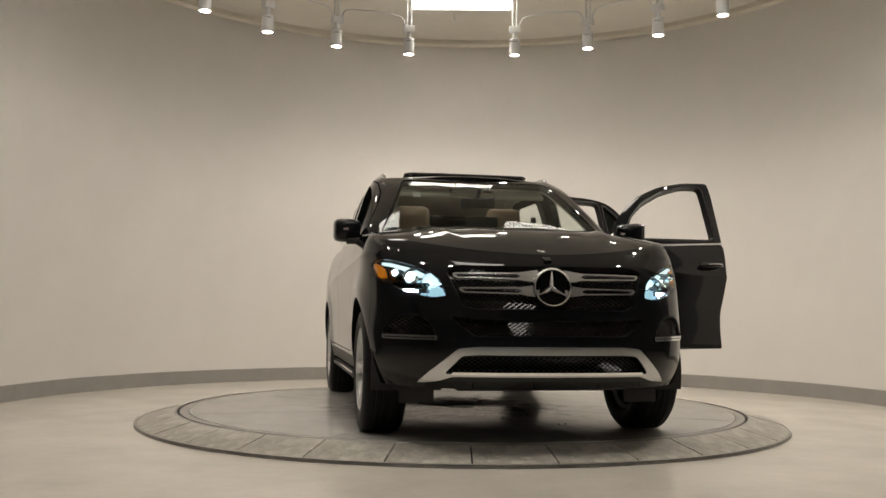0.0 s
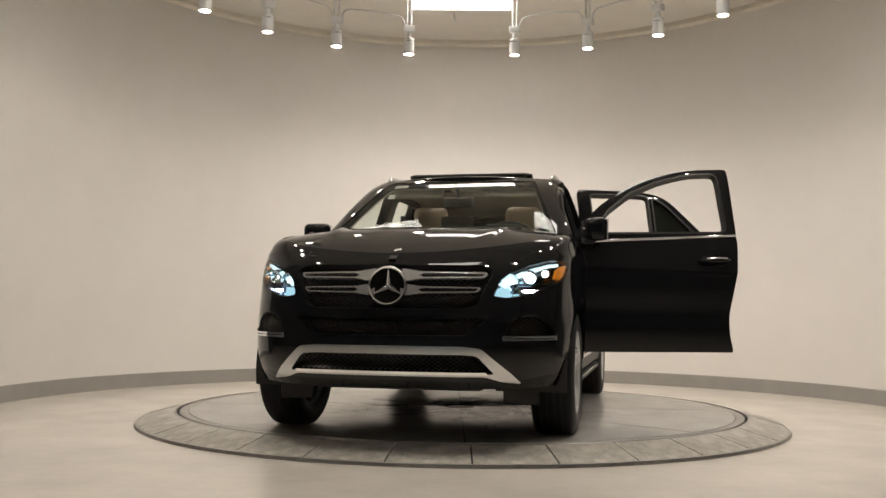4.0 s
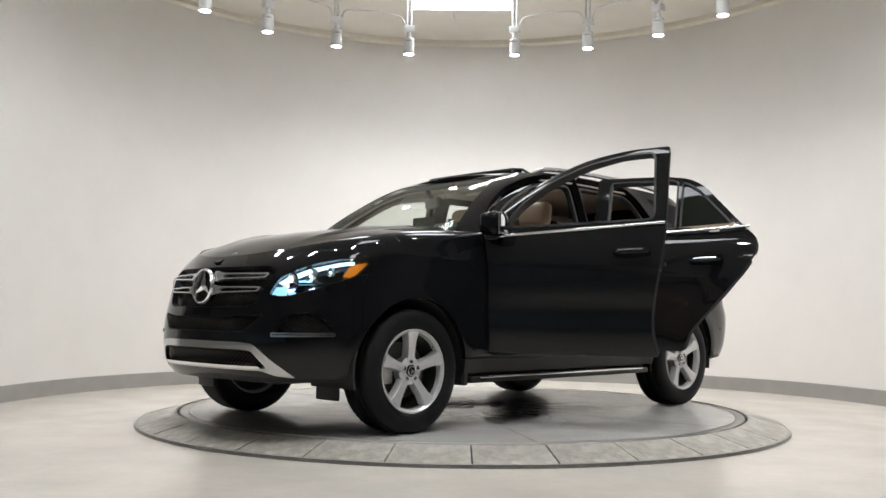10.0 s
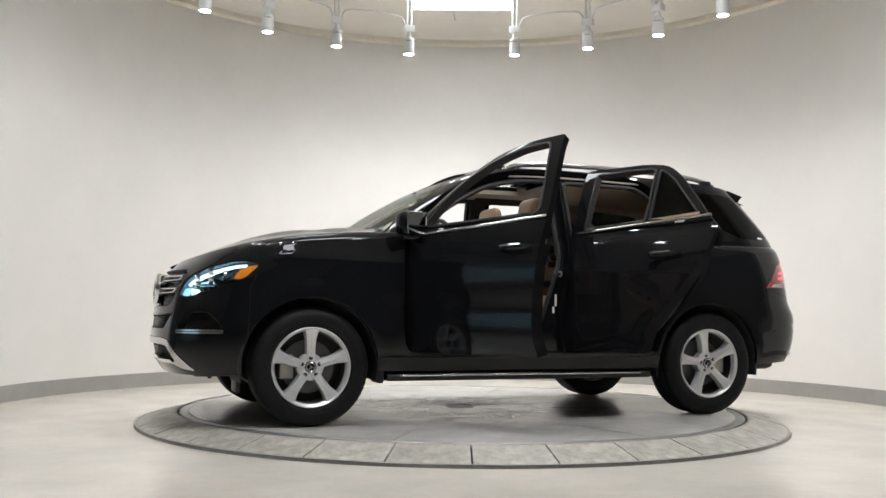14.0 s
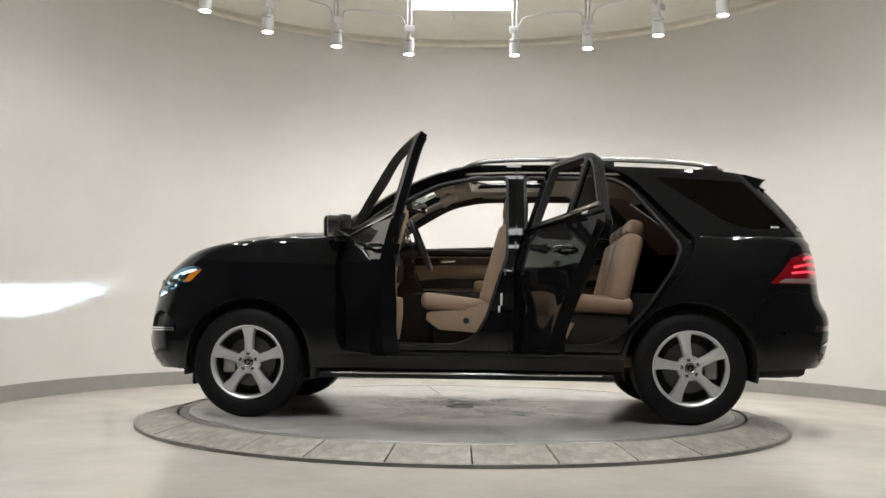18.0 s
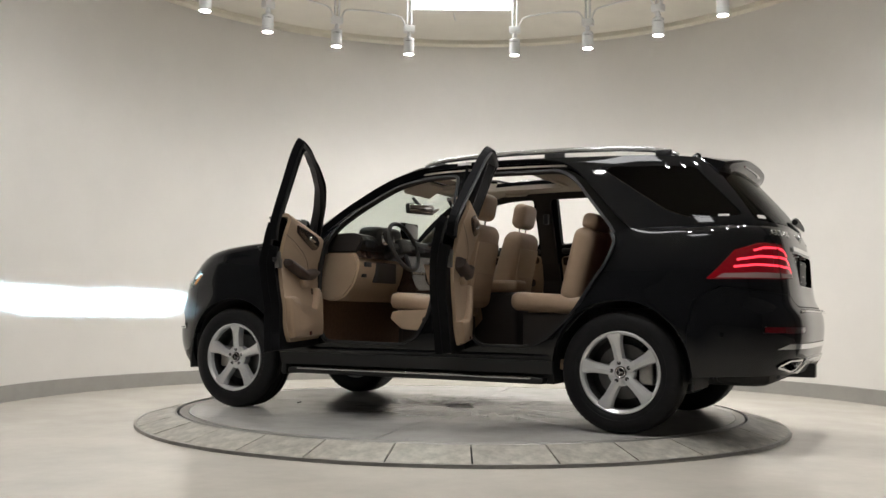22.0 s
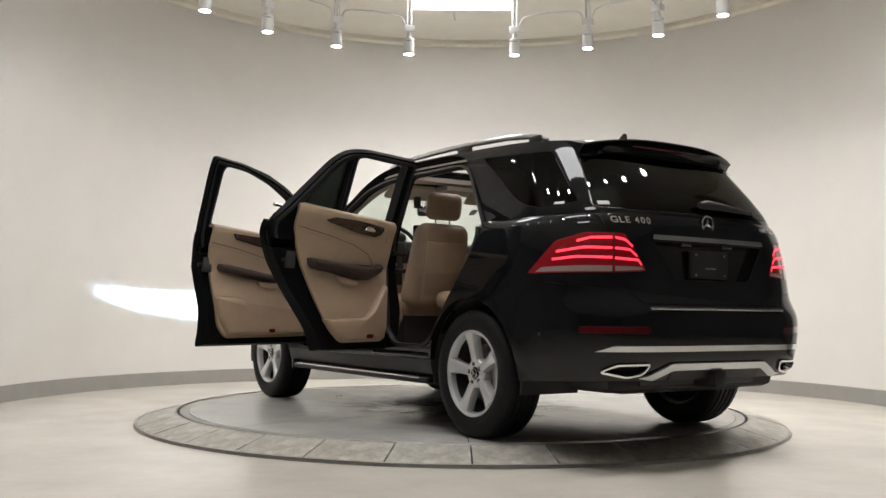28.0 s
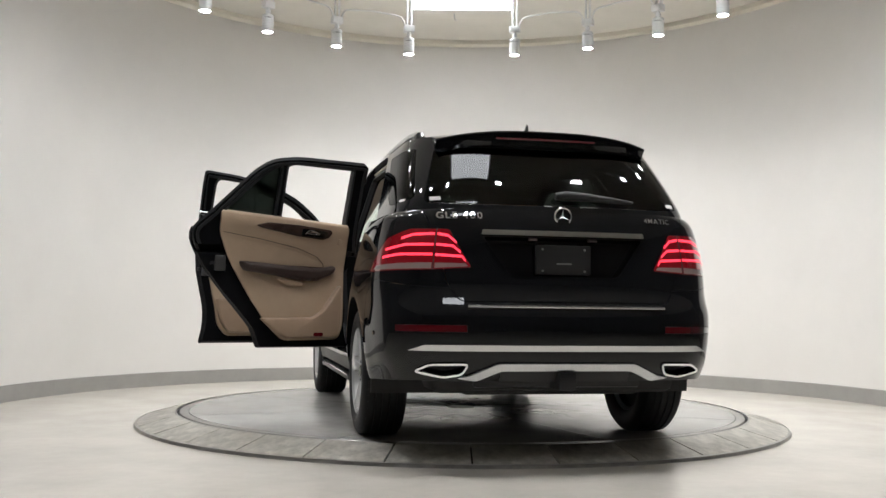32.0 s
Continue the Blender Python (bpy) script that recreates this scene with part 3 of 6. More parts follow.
def shell(name, faces, thick, material, parent, label="", rim=True, open_front=False):
    """One mesh with thickness from skin faces; the normals are the skin's own."""
    idx, V, N, F = {}, [], [], []

    def vid(p):
        key = (round(p[0], 4), round(p[1], 4), round(p[2], 4))
        if key not in idx:
            idx[key] = len(V)
            V.append(p[:3])
            N.append(p[3:])
        return idx[key]

    edges = {}
    for f in faces:
        ids = []
        for p in f:
            i = vid(p)
            if i not in ids:
                ids.append(i)
        if len(ids) < 3:
            continue
        F.append(ids)
        for a, b in zip(ids, ids[1:] + ids[:1]):
            edges[(a, b)] = edges.get((a, b), 0) + 1
    n0, nf = len(V), len(F)
    nr = 2 * nf if thick else nf
    if thick:
        for i in range(n0):
            p, q = V[i], N[i]
            V.append((p[0] - thick * q[0], p[1] - thick * q[1], p[2] - thick * q[2]))
            N.append((-q[0], -q[1], -q[2]))
        F += [[i + n0 for i in reversed(f)] for f in F[:nf]]
        if rim:
            for (a, b) in list(edges):
                if (b, a) not in edges:
                    quad = [b, a, a + n0, b + n0]
                    q = [Vector(V[i]) for i in quad]
                    nn = (q[1] - q[0]).cross(q[3] - q[0])
                    if nn.length < 1e-12:
                        continue
                    nn.normalize()
                    k = len(V)
                    V += [tuple(v) for v in q]
                    N += [tuple(nn)] * 4
                    F.append([k, k + 1, k + 2, k + 3])
    if open_front:
        F, nr = [f[::-1] for f in F[nf:]], len(F)
        N = [tuple(-k for k in n) for n in N]
    me = bpy.data.meshes.new(name)
    me.from_pydata(V, [], F)
    me.polygons.foreach_set("use_smooth", [True] * len(me.polygons))
    me.normals_split_custom_set_from_vertices([Vector(n).normalized() if Vector(n).length > 1e-6 else Vector((0, 0, 1)) for n in N])
    me.materials.append(material)
    if material is M_PAINT:
        # rims and inner sides mirror less, which keeps the bright wall off them
        me.materials.append(M_EDGE)
        me.polygons.foreach_set("material_index", [0 if i < nf else 1 for i in range(len(me.polygons))])
    ob = new(name, me)
    ob.parent = parent
    if label:
        ob["label"] = label
    return ob


LEFT = lambda c: c[1] > 0.25
RIGHT = lambda c: c[1] < -0.25
FRONT = lambda c: c[0] > 1.3
REAR = lambda c: c[0] < -1.6


def patch(name, poly, side, inset, thick, material, parent, label="", base=None, view=side_view):
    """A plate that follows the skin: a polygon of it, set in (or out, below 0) from the skin."""
    ins, _ = cut(ALL_SIDE if base is None else base, poly, view, side)
    return shell(name, moved(ins, inset), thick, material, parent, label)


def mirror_poly(poly):
    return [(-u, v) for u, v in poly][::-1]


def circle_poly(cx, cy, r, n=28):
    return [(cx + r * math.cos(2 * math.pi * k / n), cy + r * math.sin(2 * math.pi * k / n)) for k in range(n)]


def rounded(poly, r, n=4):
    """A polygon with its corners rounded."""
    out = []
    m = len(poly)
    for i in range(m):
        p, q, s = Vector(poly[i - 1]), Vector(poly[i]), Vector(poly[(i + 1) % m])
        a, b = (p - q), (s - q)
        d = min(r, a.length * 0.45, b.length * 0.45)
        a, b = q + a.normalized() * d, q + b.normalized() * d
        for k in range(n + 1):
            t = k / n
            w = a * (1 - t) ** 2 + q * 2 * t * (1 - t) + b * t * t
            out.append((w.x, w.y))
    return out

# ---- the car ----
car = tagged(new("suv"), "glossy black five-door SUV with both doors of one side open", "car")

FD = rounded([(0.84, 0.445), (0.87, 0.60), (0.87, 1.05), (0.85, 1.20), (0.80, 1.285), (0.62, 1.447), (0.42, 1.575), (0.20, 1.663), (-0.05, 1.712), (-0.30, 1.728), (-0.325, 1.722), (-0.325, 1.22), (-0.30, 1.0), (-0.27, 0.85), (-0.243, 0.68), (-0.25, 0.56), (-0.275, 0.48), (-0.28, 0.445), (-0.25, 0.445)], 0.07, 2)
FW = rounded([(0.70, 1.242), (0.59, 1.392), (0.42, 1.522), (0.205, 1.615), (-0.03, 1.672), (-0.235, 1.688), (-0.25, 1.272)], 0.05)
RD = rounded([(-0.29, 0.445), (-0.285, 0.48), (-0.26, 0.56), (-0.253, 0.68), (-0.28, 0.85), (-0.31, 1.0), (-0.335, 1.22), (-0.335, 1.705), (-0.36, 1.718), (-0.85, 1.716), (-1.02, 1.688), (-1.12, 1.625), (-1.41, 1.31), (-1.492, 1.235), (-1.497, 1.15), (-1.40, 0.98), (-1.22, 0.77), (-1.055, 0.58), (-1.025, 0.49), (-1.01, 0.445), (-0.98, 0.445)], 0.07, 2)
RW = rounded([(-0.44, 1.28), (-0.44, 1.674), (-0.88, 1.677), (-0.925, 1.662), (-0.925, 1.312)], 0.02)
RQ = rounded([(-0.965, 1.315), (-0.965, 1.655), (-1.0, 1.645), (-1.085, 1.585), (-1.315, 1.337)], 0.012)
FO = rounded([(0.69, 0.50), (0.735, 0.62), (0.72, 1.2), (0.62, 1.36), (0.46, 1.475), (0.218, 1.60), (-0.05, 1.648), (-0.262, 1.658), (-0.265, 1.1), (-0.205, 0.92), (-0.14, 0.70), (-0.05, 0.54), (0.08, 0.49)], 0.05)
RO2 = rounded([(-0.52, 0.50), (-0.42, 0.60), (-0.40, 1.2), (-0.39, 1.655), (-0.98, 1.652), (-1.08, 1.60), (-1.36, 1.26), (-1.41, 1.17), (-1.36, 1.03), (-1.16, 0.73), (-0.97, 0.55), (-0.85, 0.50)], 0.05)
QG = rounded([(-1.26, 1.642), (-1.85, 1.612), (-2.14, 1.305), (-1.95, 1.285), (-1.82, 1.297), (-1.70, 1.345)], 0.03)
SCREEN = rounded([(-0.765, 1.235), (-0.70, 1.36), (-0.60, 1.56), (-0.54, 1.68), (0.54, 1.68), (0.60, 1.56), (0.70, 1.36), (0.765, 1.235)], 0.03)
BACKLIGHT = rounded([(-0.70, 1.275), (-0.665, 1.40), (-0.60, 1.60), (0.60, 1.60), (0.665, 1.40), (0.70, 1.275), (0.5, 1.262), (-0.5, 1.262)], 0.03)

lower, upper = list(LOWER), list(UPPER)
# wheel arches
for hx_ in (HUBX, -HUBX):
    for wh in (LEFT, RIGHT):
        _, lower = cut(lower, circle_poly(hx_, HUBZ + 0.005, 0.425, 40), side_view, lambda c, w=wh: w(c) and abs(c[1]) > 0.5)
        _, lower = cut(lower, [(hx_ - 0.425, 0.0), (hx_ + 0.425, 0.0), (hx_ + 0.425, HUBZ), (hx_ - 0.425, HUBZ)], side_view, lambda c, w=wh: w(c) and abs(c[1]) > 0.72)

doors = {}
for nm, wh in (("L", LEFT), ("R", RIGHT)):
    for dn, poly in (("F", FD), ("R", RD)):
        a, lower = panel_cut(lower, poly, side_view, wh)
        b, upper = panel_cut(upper, poly, side_view, wh)
        doors[nm + dn] = a + b

# glass of the greenhouse
screen, upper = panel_cut(upper, SCREEN, end_view, lambda c: c[0] > 0.05)
back, upper = panel_cut(upper, BACKLIGHT, end_view, lambda c: c[0] < -1.6)
quarter = {}
for nm, wh in (("L", LEFT), ("R", RIGHT)):
    quarter[nm], upper = panel_cut(upper, QG, side_view, wh, 0.0015)
shell("windscreen", moved(screen, 0.003), 0.006, M_CLEAR, car, "clear windscreen")
shell("rear_window", moved(back, 0.002), 0.006, M_TINT, car, "dark tinted rear window")
for nm in "LR":
    shell("quarter_window", moved(quarter[nm], 0.001), 0.006, M_SMOKE, car, "dark tinted quarter window")

# front: lamps, grille, intakes
LAMP = [(-1.665, 0.798), (-1.60, 0.880), (-1.52, 0.918), (-1.345, 0.967), (-1.10, 1.003), (-0.965, 1.006), (-0.865, 0.985), (-0.965, 0.905), (-1.18, 0.855), (-1.50, 0.792), (-1.57, 0.788)]
LAMP = rounded([(u, v) for u, v in LAMP], 0.025)
GRILLE = rounded([(-0.555, 0.935), (-0.50, 0.962), (0.50, 0.962), (0.555, 0.935), (0.475, 0.745), (0.40, 0.728), (-0.40, 0.728), (-0.475, 0.745)], 0.02)
MIDG = rounded([(-0.545, 0.69), (-0.42, 0.588), (0.42, 0.588), (0.545, 0.69), (0.30, 0.672), (-0.30, 0.672)], 0.02)
LIP = rounded([(-0.70, 0.335), (-0.64, 0.40), (-0.50, 0.522), (-0.40, 0.532), (0.40, 0.532), (0.50, 0.522), (0.64, 0.40), (0.70, 0.335), (0.60, 0.345), (0.52, 0.372), (-0.52, 0.372), (-0.60, 0.345)], 0.02)
LOWG = rounded([(-0.565, 0.388), (-0.482, 0.482), (-0.40, 0.488), (0.40, 0.488), (0.482, 0.482), (0.565, 0.388)], 0.02)
FOG = rounded([(0.608, 0.572), (0.64, 0.655), (0.70, 0.70), (0.79, 0.702), (0.845, 0.65), (0.866, 0.578)], 0.035)
lamps = {}
for nm, wh in (("L", LEFT), ("R", RIGHT)):
    lamps[nm], lower = panel_cut(lower, LAMP, corner_view, lambda c, w=wh: w(c) and c[0] > 1.5, 0.0015)
grille, lower = panel_cut(lower, GRILLE, end_view, FRONT, 0.001)
midg, lower = panel_cut(lower, MIDG, end_view, FRONT, 0.001)
lip, lower = panel_cut(lower, LIP, end_view, FRONT, 0.001)
lowg, lip = panel_cut(lip, LOWG, end_view, FRONT, 0.001)
fogs = {}
for nm, poly in (("L", FOG), ("R", mirror_poly(FOG))):
    fogs[nm], lower = panel_cut(lower, poly, end_view, FRONT, 0.001)

# rear: lamps, plate recess, bumper
TAIL = rounded([(0.98, 0.918), (0.86, 1.09), (0.76, 1.135), (0.56, 1.13), (0.455, 0.935), (0.66, 0.922)], 0.02)
TAIL_C = rounded([(-1.02, 0.918), (-1.24, 1.088), (-1.46, 1.134), (-1.745, 1.13), (-1.90, 0.935), (-1.66, 0.924)], 0.02)
RECESS = rounded([(-0.43, 1.095), (-0.29, 0.90), (-0.26, 0.892), (0.26, 0.892), (0.29, 0.90), (0.43, 1.095)], 0.02)
GATE = rounded([(-0.72, 1.28), (-0.70, 1.20), (-0.64, 1.0), (-0.61, 0.86), (-0.55, 0.765), (0.55, 0.765), (0.61, 0.86), (0.64, 1.0), (0.70, 1.20), (0.72, 1.28)], 0.03)
REFL = [(0.52, 0.613), (0.52, 0.648), (0.853, 0.648), (0.853, 0.613)]
BARC = rounded([(-0.80, 0.520), (-0.72, 0.552), (0.72, 0.552), (0.80, 0.520)], 0.010)
EXH = rounded([(0.755, 0.422), (0.69, 0.455), (0.51, 0.458), (0.535, 0.41), (0.62, 0.395)], 0.02)
tails = {}
for nm, wh in (("L", LEFT), ("R", RIGHT)):
    tails[nm], lower = panel_cut(lower, TAIL_C, corner_view, lambda c, w=wh: w(c) and c[0] < -1.7, 0.0015)
gate, lower = panel_cut(lower, GATE, end_view, REAR)
recess, gate = panel_cut(gate, RECESS, end_view, REAR, 0.0005)
refl = {}
exh = {}
for nm, f in (("L", lambda q: q), ("R", mirror_poly)):
    refl[nm], lower = panel_cut(lower, f(REFL), end_view, REAR, 0.0015)
    exh[nm], lower = panel_cut(lower, f(EXH), end_view, REAR, 0.001)
barc, lower = panel_cut(lower, BARC, end_view, REAR, 0.001)

# painted panels
BUMPF = [(1.90, 0.2), (1.86, 0.40), (1.845, 0.62), (1.835, 0.86), (1.80, 0.92), (1.92, 0.90), (2.6, 0.78), (2.6, 0.2)]
BUMPR = [(-1.84, 0.2), (-1.86, 0.62), (-1.90, 0.80), (-2.05, 0.88), (-2.6, 0.80), (-2.6, 0.2)]
bumper_f, lower = panel_cut(lower, BUMPF, side_view, lambda c: True, 0.0015)
bumper_r, lower = panel_cut(lower, BUMPR, side_view, lambda c: True, 0.0015)
sills = {}
for nm, wh in (("L", LEFT), ("R", RIGHT)):
    sills[nm], lower = panel_cut(lower, [(-1.2, 0.2), (1.2, 0.2), (1.2, 0.418), (-1.2, 0.418)], side_view, wh, 0.001)
shell("body", lower + upper, 0.05, M_PAINT, car, "glossy black body shell")
shell("front_bumper", bumper_f, 0.03, M_PAINT, car)
shell("rear_bumper", bumper_r, 0.03, M_PAINT, car)
for nm in "LR":
    shell("sill_panel", sills[nm], 0.03, M_PLASTIC, car, "satin black sill panel")
tailgate = shell("tailgate", gate, 0.03, M_PAINT, car)
shell("plate_recess", moved(recess, 0.045), 0.01, M_GLOSS, tailgate)
ins, _ = cut(LOWER, offset(RECESS, 0.004), end_view, REAR)
_, rimf = cut(ins, offset(RECESS, -0.004), end_view, REAR)
shell("recess_edge", moved(rimf, -0.001), 0.05, M_GLOSS, tailgate)
HOOD_OUT = [(0.93, -0.87), (1.6, -0.86), (2.0, -0.80), (2.20, -0.5), (2.235, -0.2), (2.235, 0.2), (2.20, 0.5), (2.0, 0.80), (1.6, 0.86), (0.93, 0.87)]
hood, wing = panel_cut(HOOD, HOOD_OUT, top_view, lambda c: True, 0.002)
shell("hood", hood, 0.025, M_PAINT, car)
shell("wing_top", wing, 0.025, M_PAINT, car)
SUNHOLE = rounded([(0.02, -0.43), (0.02, 0.43), (-0.62, 0.43), (-0.62, -0.43)], 0.04)
sun, roof = cut(ROOF, SUNHOLE, top_view, lambda c: True)
shell("roof", roof, 0.03, M_PAINT, car)
pano, _ = cut(ROOF, rounded([(-0.50, -0.44), (-0.50, 0.44), (-1.30, 0.44), (-1.30, -0.44)], 0.04), top_view, lambda c: True)
shell("sunroof_panel", moved(pano, -0.022), 0.014, M_GLOSS, car, "dark glass sunroof panel slid open")

def belt_z(x):
    return 1.228 - 0.060 * x


def belt_strip(s, x0, x1, parent):
    """The chrome strip under the side windows, which climbs to the rear."""
    bm = bmesh.new()
    pts = []
    for k in range(15):
        x = x0 + (x1 - x0) * k / 14
        z = float(belt_z(x))
        y = max(float(half_width(np.array(x), np.array(z))) if z < top_edge(x) else 0.0, float(soft(z, GLASS_W)))
        pts.append((x, s * (y + 0.001), z))
    tube(bm, pts, 0.011, 8)
    return part("belt_trim", fixn(bm), M_CHROME, parent, "chrome belt strip", 60)


# right-hand doors, closed
for key, wins, extra in (("RF", (FW,), None), ("RR", (RW, RQ), RQ)):
    f = doors[key]
    for w in wins:
        _, f = cut(f, w, side_view, lambda c: True)
    d = shell("door", f, 0.05, M_PAINT, car)
    if extra:
        patch("quarter_glass", extra, RIGHT, 0.012, 0.006, M_TINT, d)
    front = key == "RF"
    belt_strip(-1, *((0.78, -0.315) if front else (-0.345, -1.42)), d)

# jambs behind the open doors, and the pillar between them
region, _ = cut(ALL_SIDE, [(0.88, 0.43), (0.88, 1.20), (0.80, 1.29), (0.42, 1.58), (0.20, 1.675), (-0.05, 1.72), (-0.31, 1.73), (-0.85, 1.722), (-1.03, 1.69), (-1.13, 1.63), (-1.43, 1.315), (-1.515, 1.235), (-1.525, 1.14), (-1.445, 0.98), (-1.27, 0.76), (-1.08, 0.56), (-1.02, 0.43)], side_view, lambda c: abs(c[1]) > 0.25)
region = [f for f in region if f[0][2] <= 1.19 and all(p[2] < 1.215 for p in f) or f[0][5] > 0.1 and all(p[2] > 1.17 for p in f)]
for w, nm in ((LEFT, "L"), (RIGHT, "R")):
    reg = [f for f in region if w(f[0])]
    for o in (FO, RO2):
        _, reg = cut(reg, o, side_view, lambda c: True)
    shell("door_jamb", moved(reg, 0.05), 0.03, M_PAINT if nm == "L" else M_DASH, car, "black door frame" if nm == "L" else "dark inner door frame")
    if nm == "L":
        for o in (FO, RO2):
            big, _ = cut([f for f in region if w(f[0])], offset(o, 0.012), side_view, lambda c: True)
            _, seal = cut(big, offset(o, -0.006), side_view, lambda c: True)
            shell("door_seal", moved(seal, 0.036), 0.03, M_PLASTIC, car, "black rubber door seal")

# wheel-arch liners and underbody
for s in (-1, 1):
    for hx_ in (HUBX, -HUBX):
        M = Matrix.Translation((hx_, 0, HUBZ)) @ Matrix.Rotation(radians(90), 4, "X")
        y0, y1 = sorted((-s * 0.52, -s * 0.915))
        bm = lathe(bmesh.new(), [(0.44, y0), (0.44, y1), (0.425, y1), (0.425, y0)], 28, M, -12, 192, True)
        part("arch_liner", fixn(bm), M_UNDER, car)
        bm = bmesh.new()
        box(bm, hx_ - 0.46, hx_ + 0.46, *sorted((s * 0.49, s * 0.52)), 0.30, 0.86)
        part("arch_wall", bm, M_UNDER, car)
bm = bmesh.new()
box(bm, -1.02, 1.02, -0.86, 0.86, 0.27, 0.36, 0.02)
box(bm, -2.2, 2.12, -0.49, 0.49, 0.285, 0.40, 0.03)
box(bm, 1.0, 2.15, -0.49, 0.49, 0.38, 1.0, 0.02)
box(bm, -2.2, -1.0, -0.49, 0.49, 0.38, 0.55, 0.02)
box(bm, -2.28, -1.95, -0.80, 0.80, 0.40, 0.60, 0.02)
box(bm, 1.95, 2.12, -0.70, 0.70, 0.34, 0.75, 0.02)
part("underbody", bm, M_UNDER, car)
bm = bmesh.new()
tube(bm, [(-0.4, -0.2, 0.27), (-1.0, -0.22, 0.26), (-1.5, -0.3, 0.33), (-1.9, -0.4, 0.31)], 0.035, 10)
box(bm, -2.28, -1.95, -0.66, 0.66, 0.30, 0.42, 0.05)
tube(bm, [(-1.46, -0.75, 0.36), (-1.46, -0.2, 0.30), (-1.46, 0.2, 0.30), (-1.46, 0.75, 0.36)], 0.05, 10)
part("exhaust_pipe", fixn(bm), M_UNDER, car)


def soft_box(bm, x0, x1, y0, y1, z0, z1, r=0.04, m=None, seg=3, bulge=0.0):
    """A padded block with rounded edges."""
    g = bmesh.ops.create_cube(bm, size=1.0)
    bmesh.ops.transform(bm, matrix=Matrix.Translation(((x0 + x1) / 2, (y0 + y1) / 2, (z0 + z1) / 2)) @ Matrix.Diagonal((x1 - x0, y1 - y0, z1 - z0, 1)), verts=g["verts"])
    ed = list({e for v in g["verts"] for e in v.link_edges})
    h = bmesh.ops.bevel(bm, geom=ed, offset=r, segments=seg, affect="EDGES", profile=0.5)
    vs = list({v for f in h["faces"] for v in f.verts} | {v for v in g["verts"] if v.is_valid})
    if m is not None:
        bmesh.ops.transform(bm, matrix=m, verts=vs)
    return bm


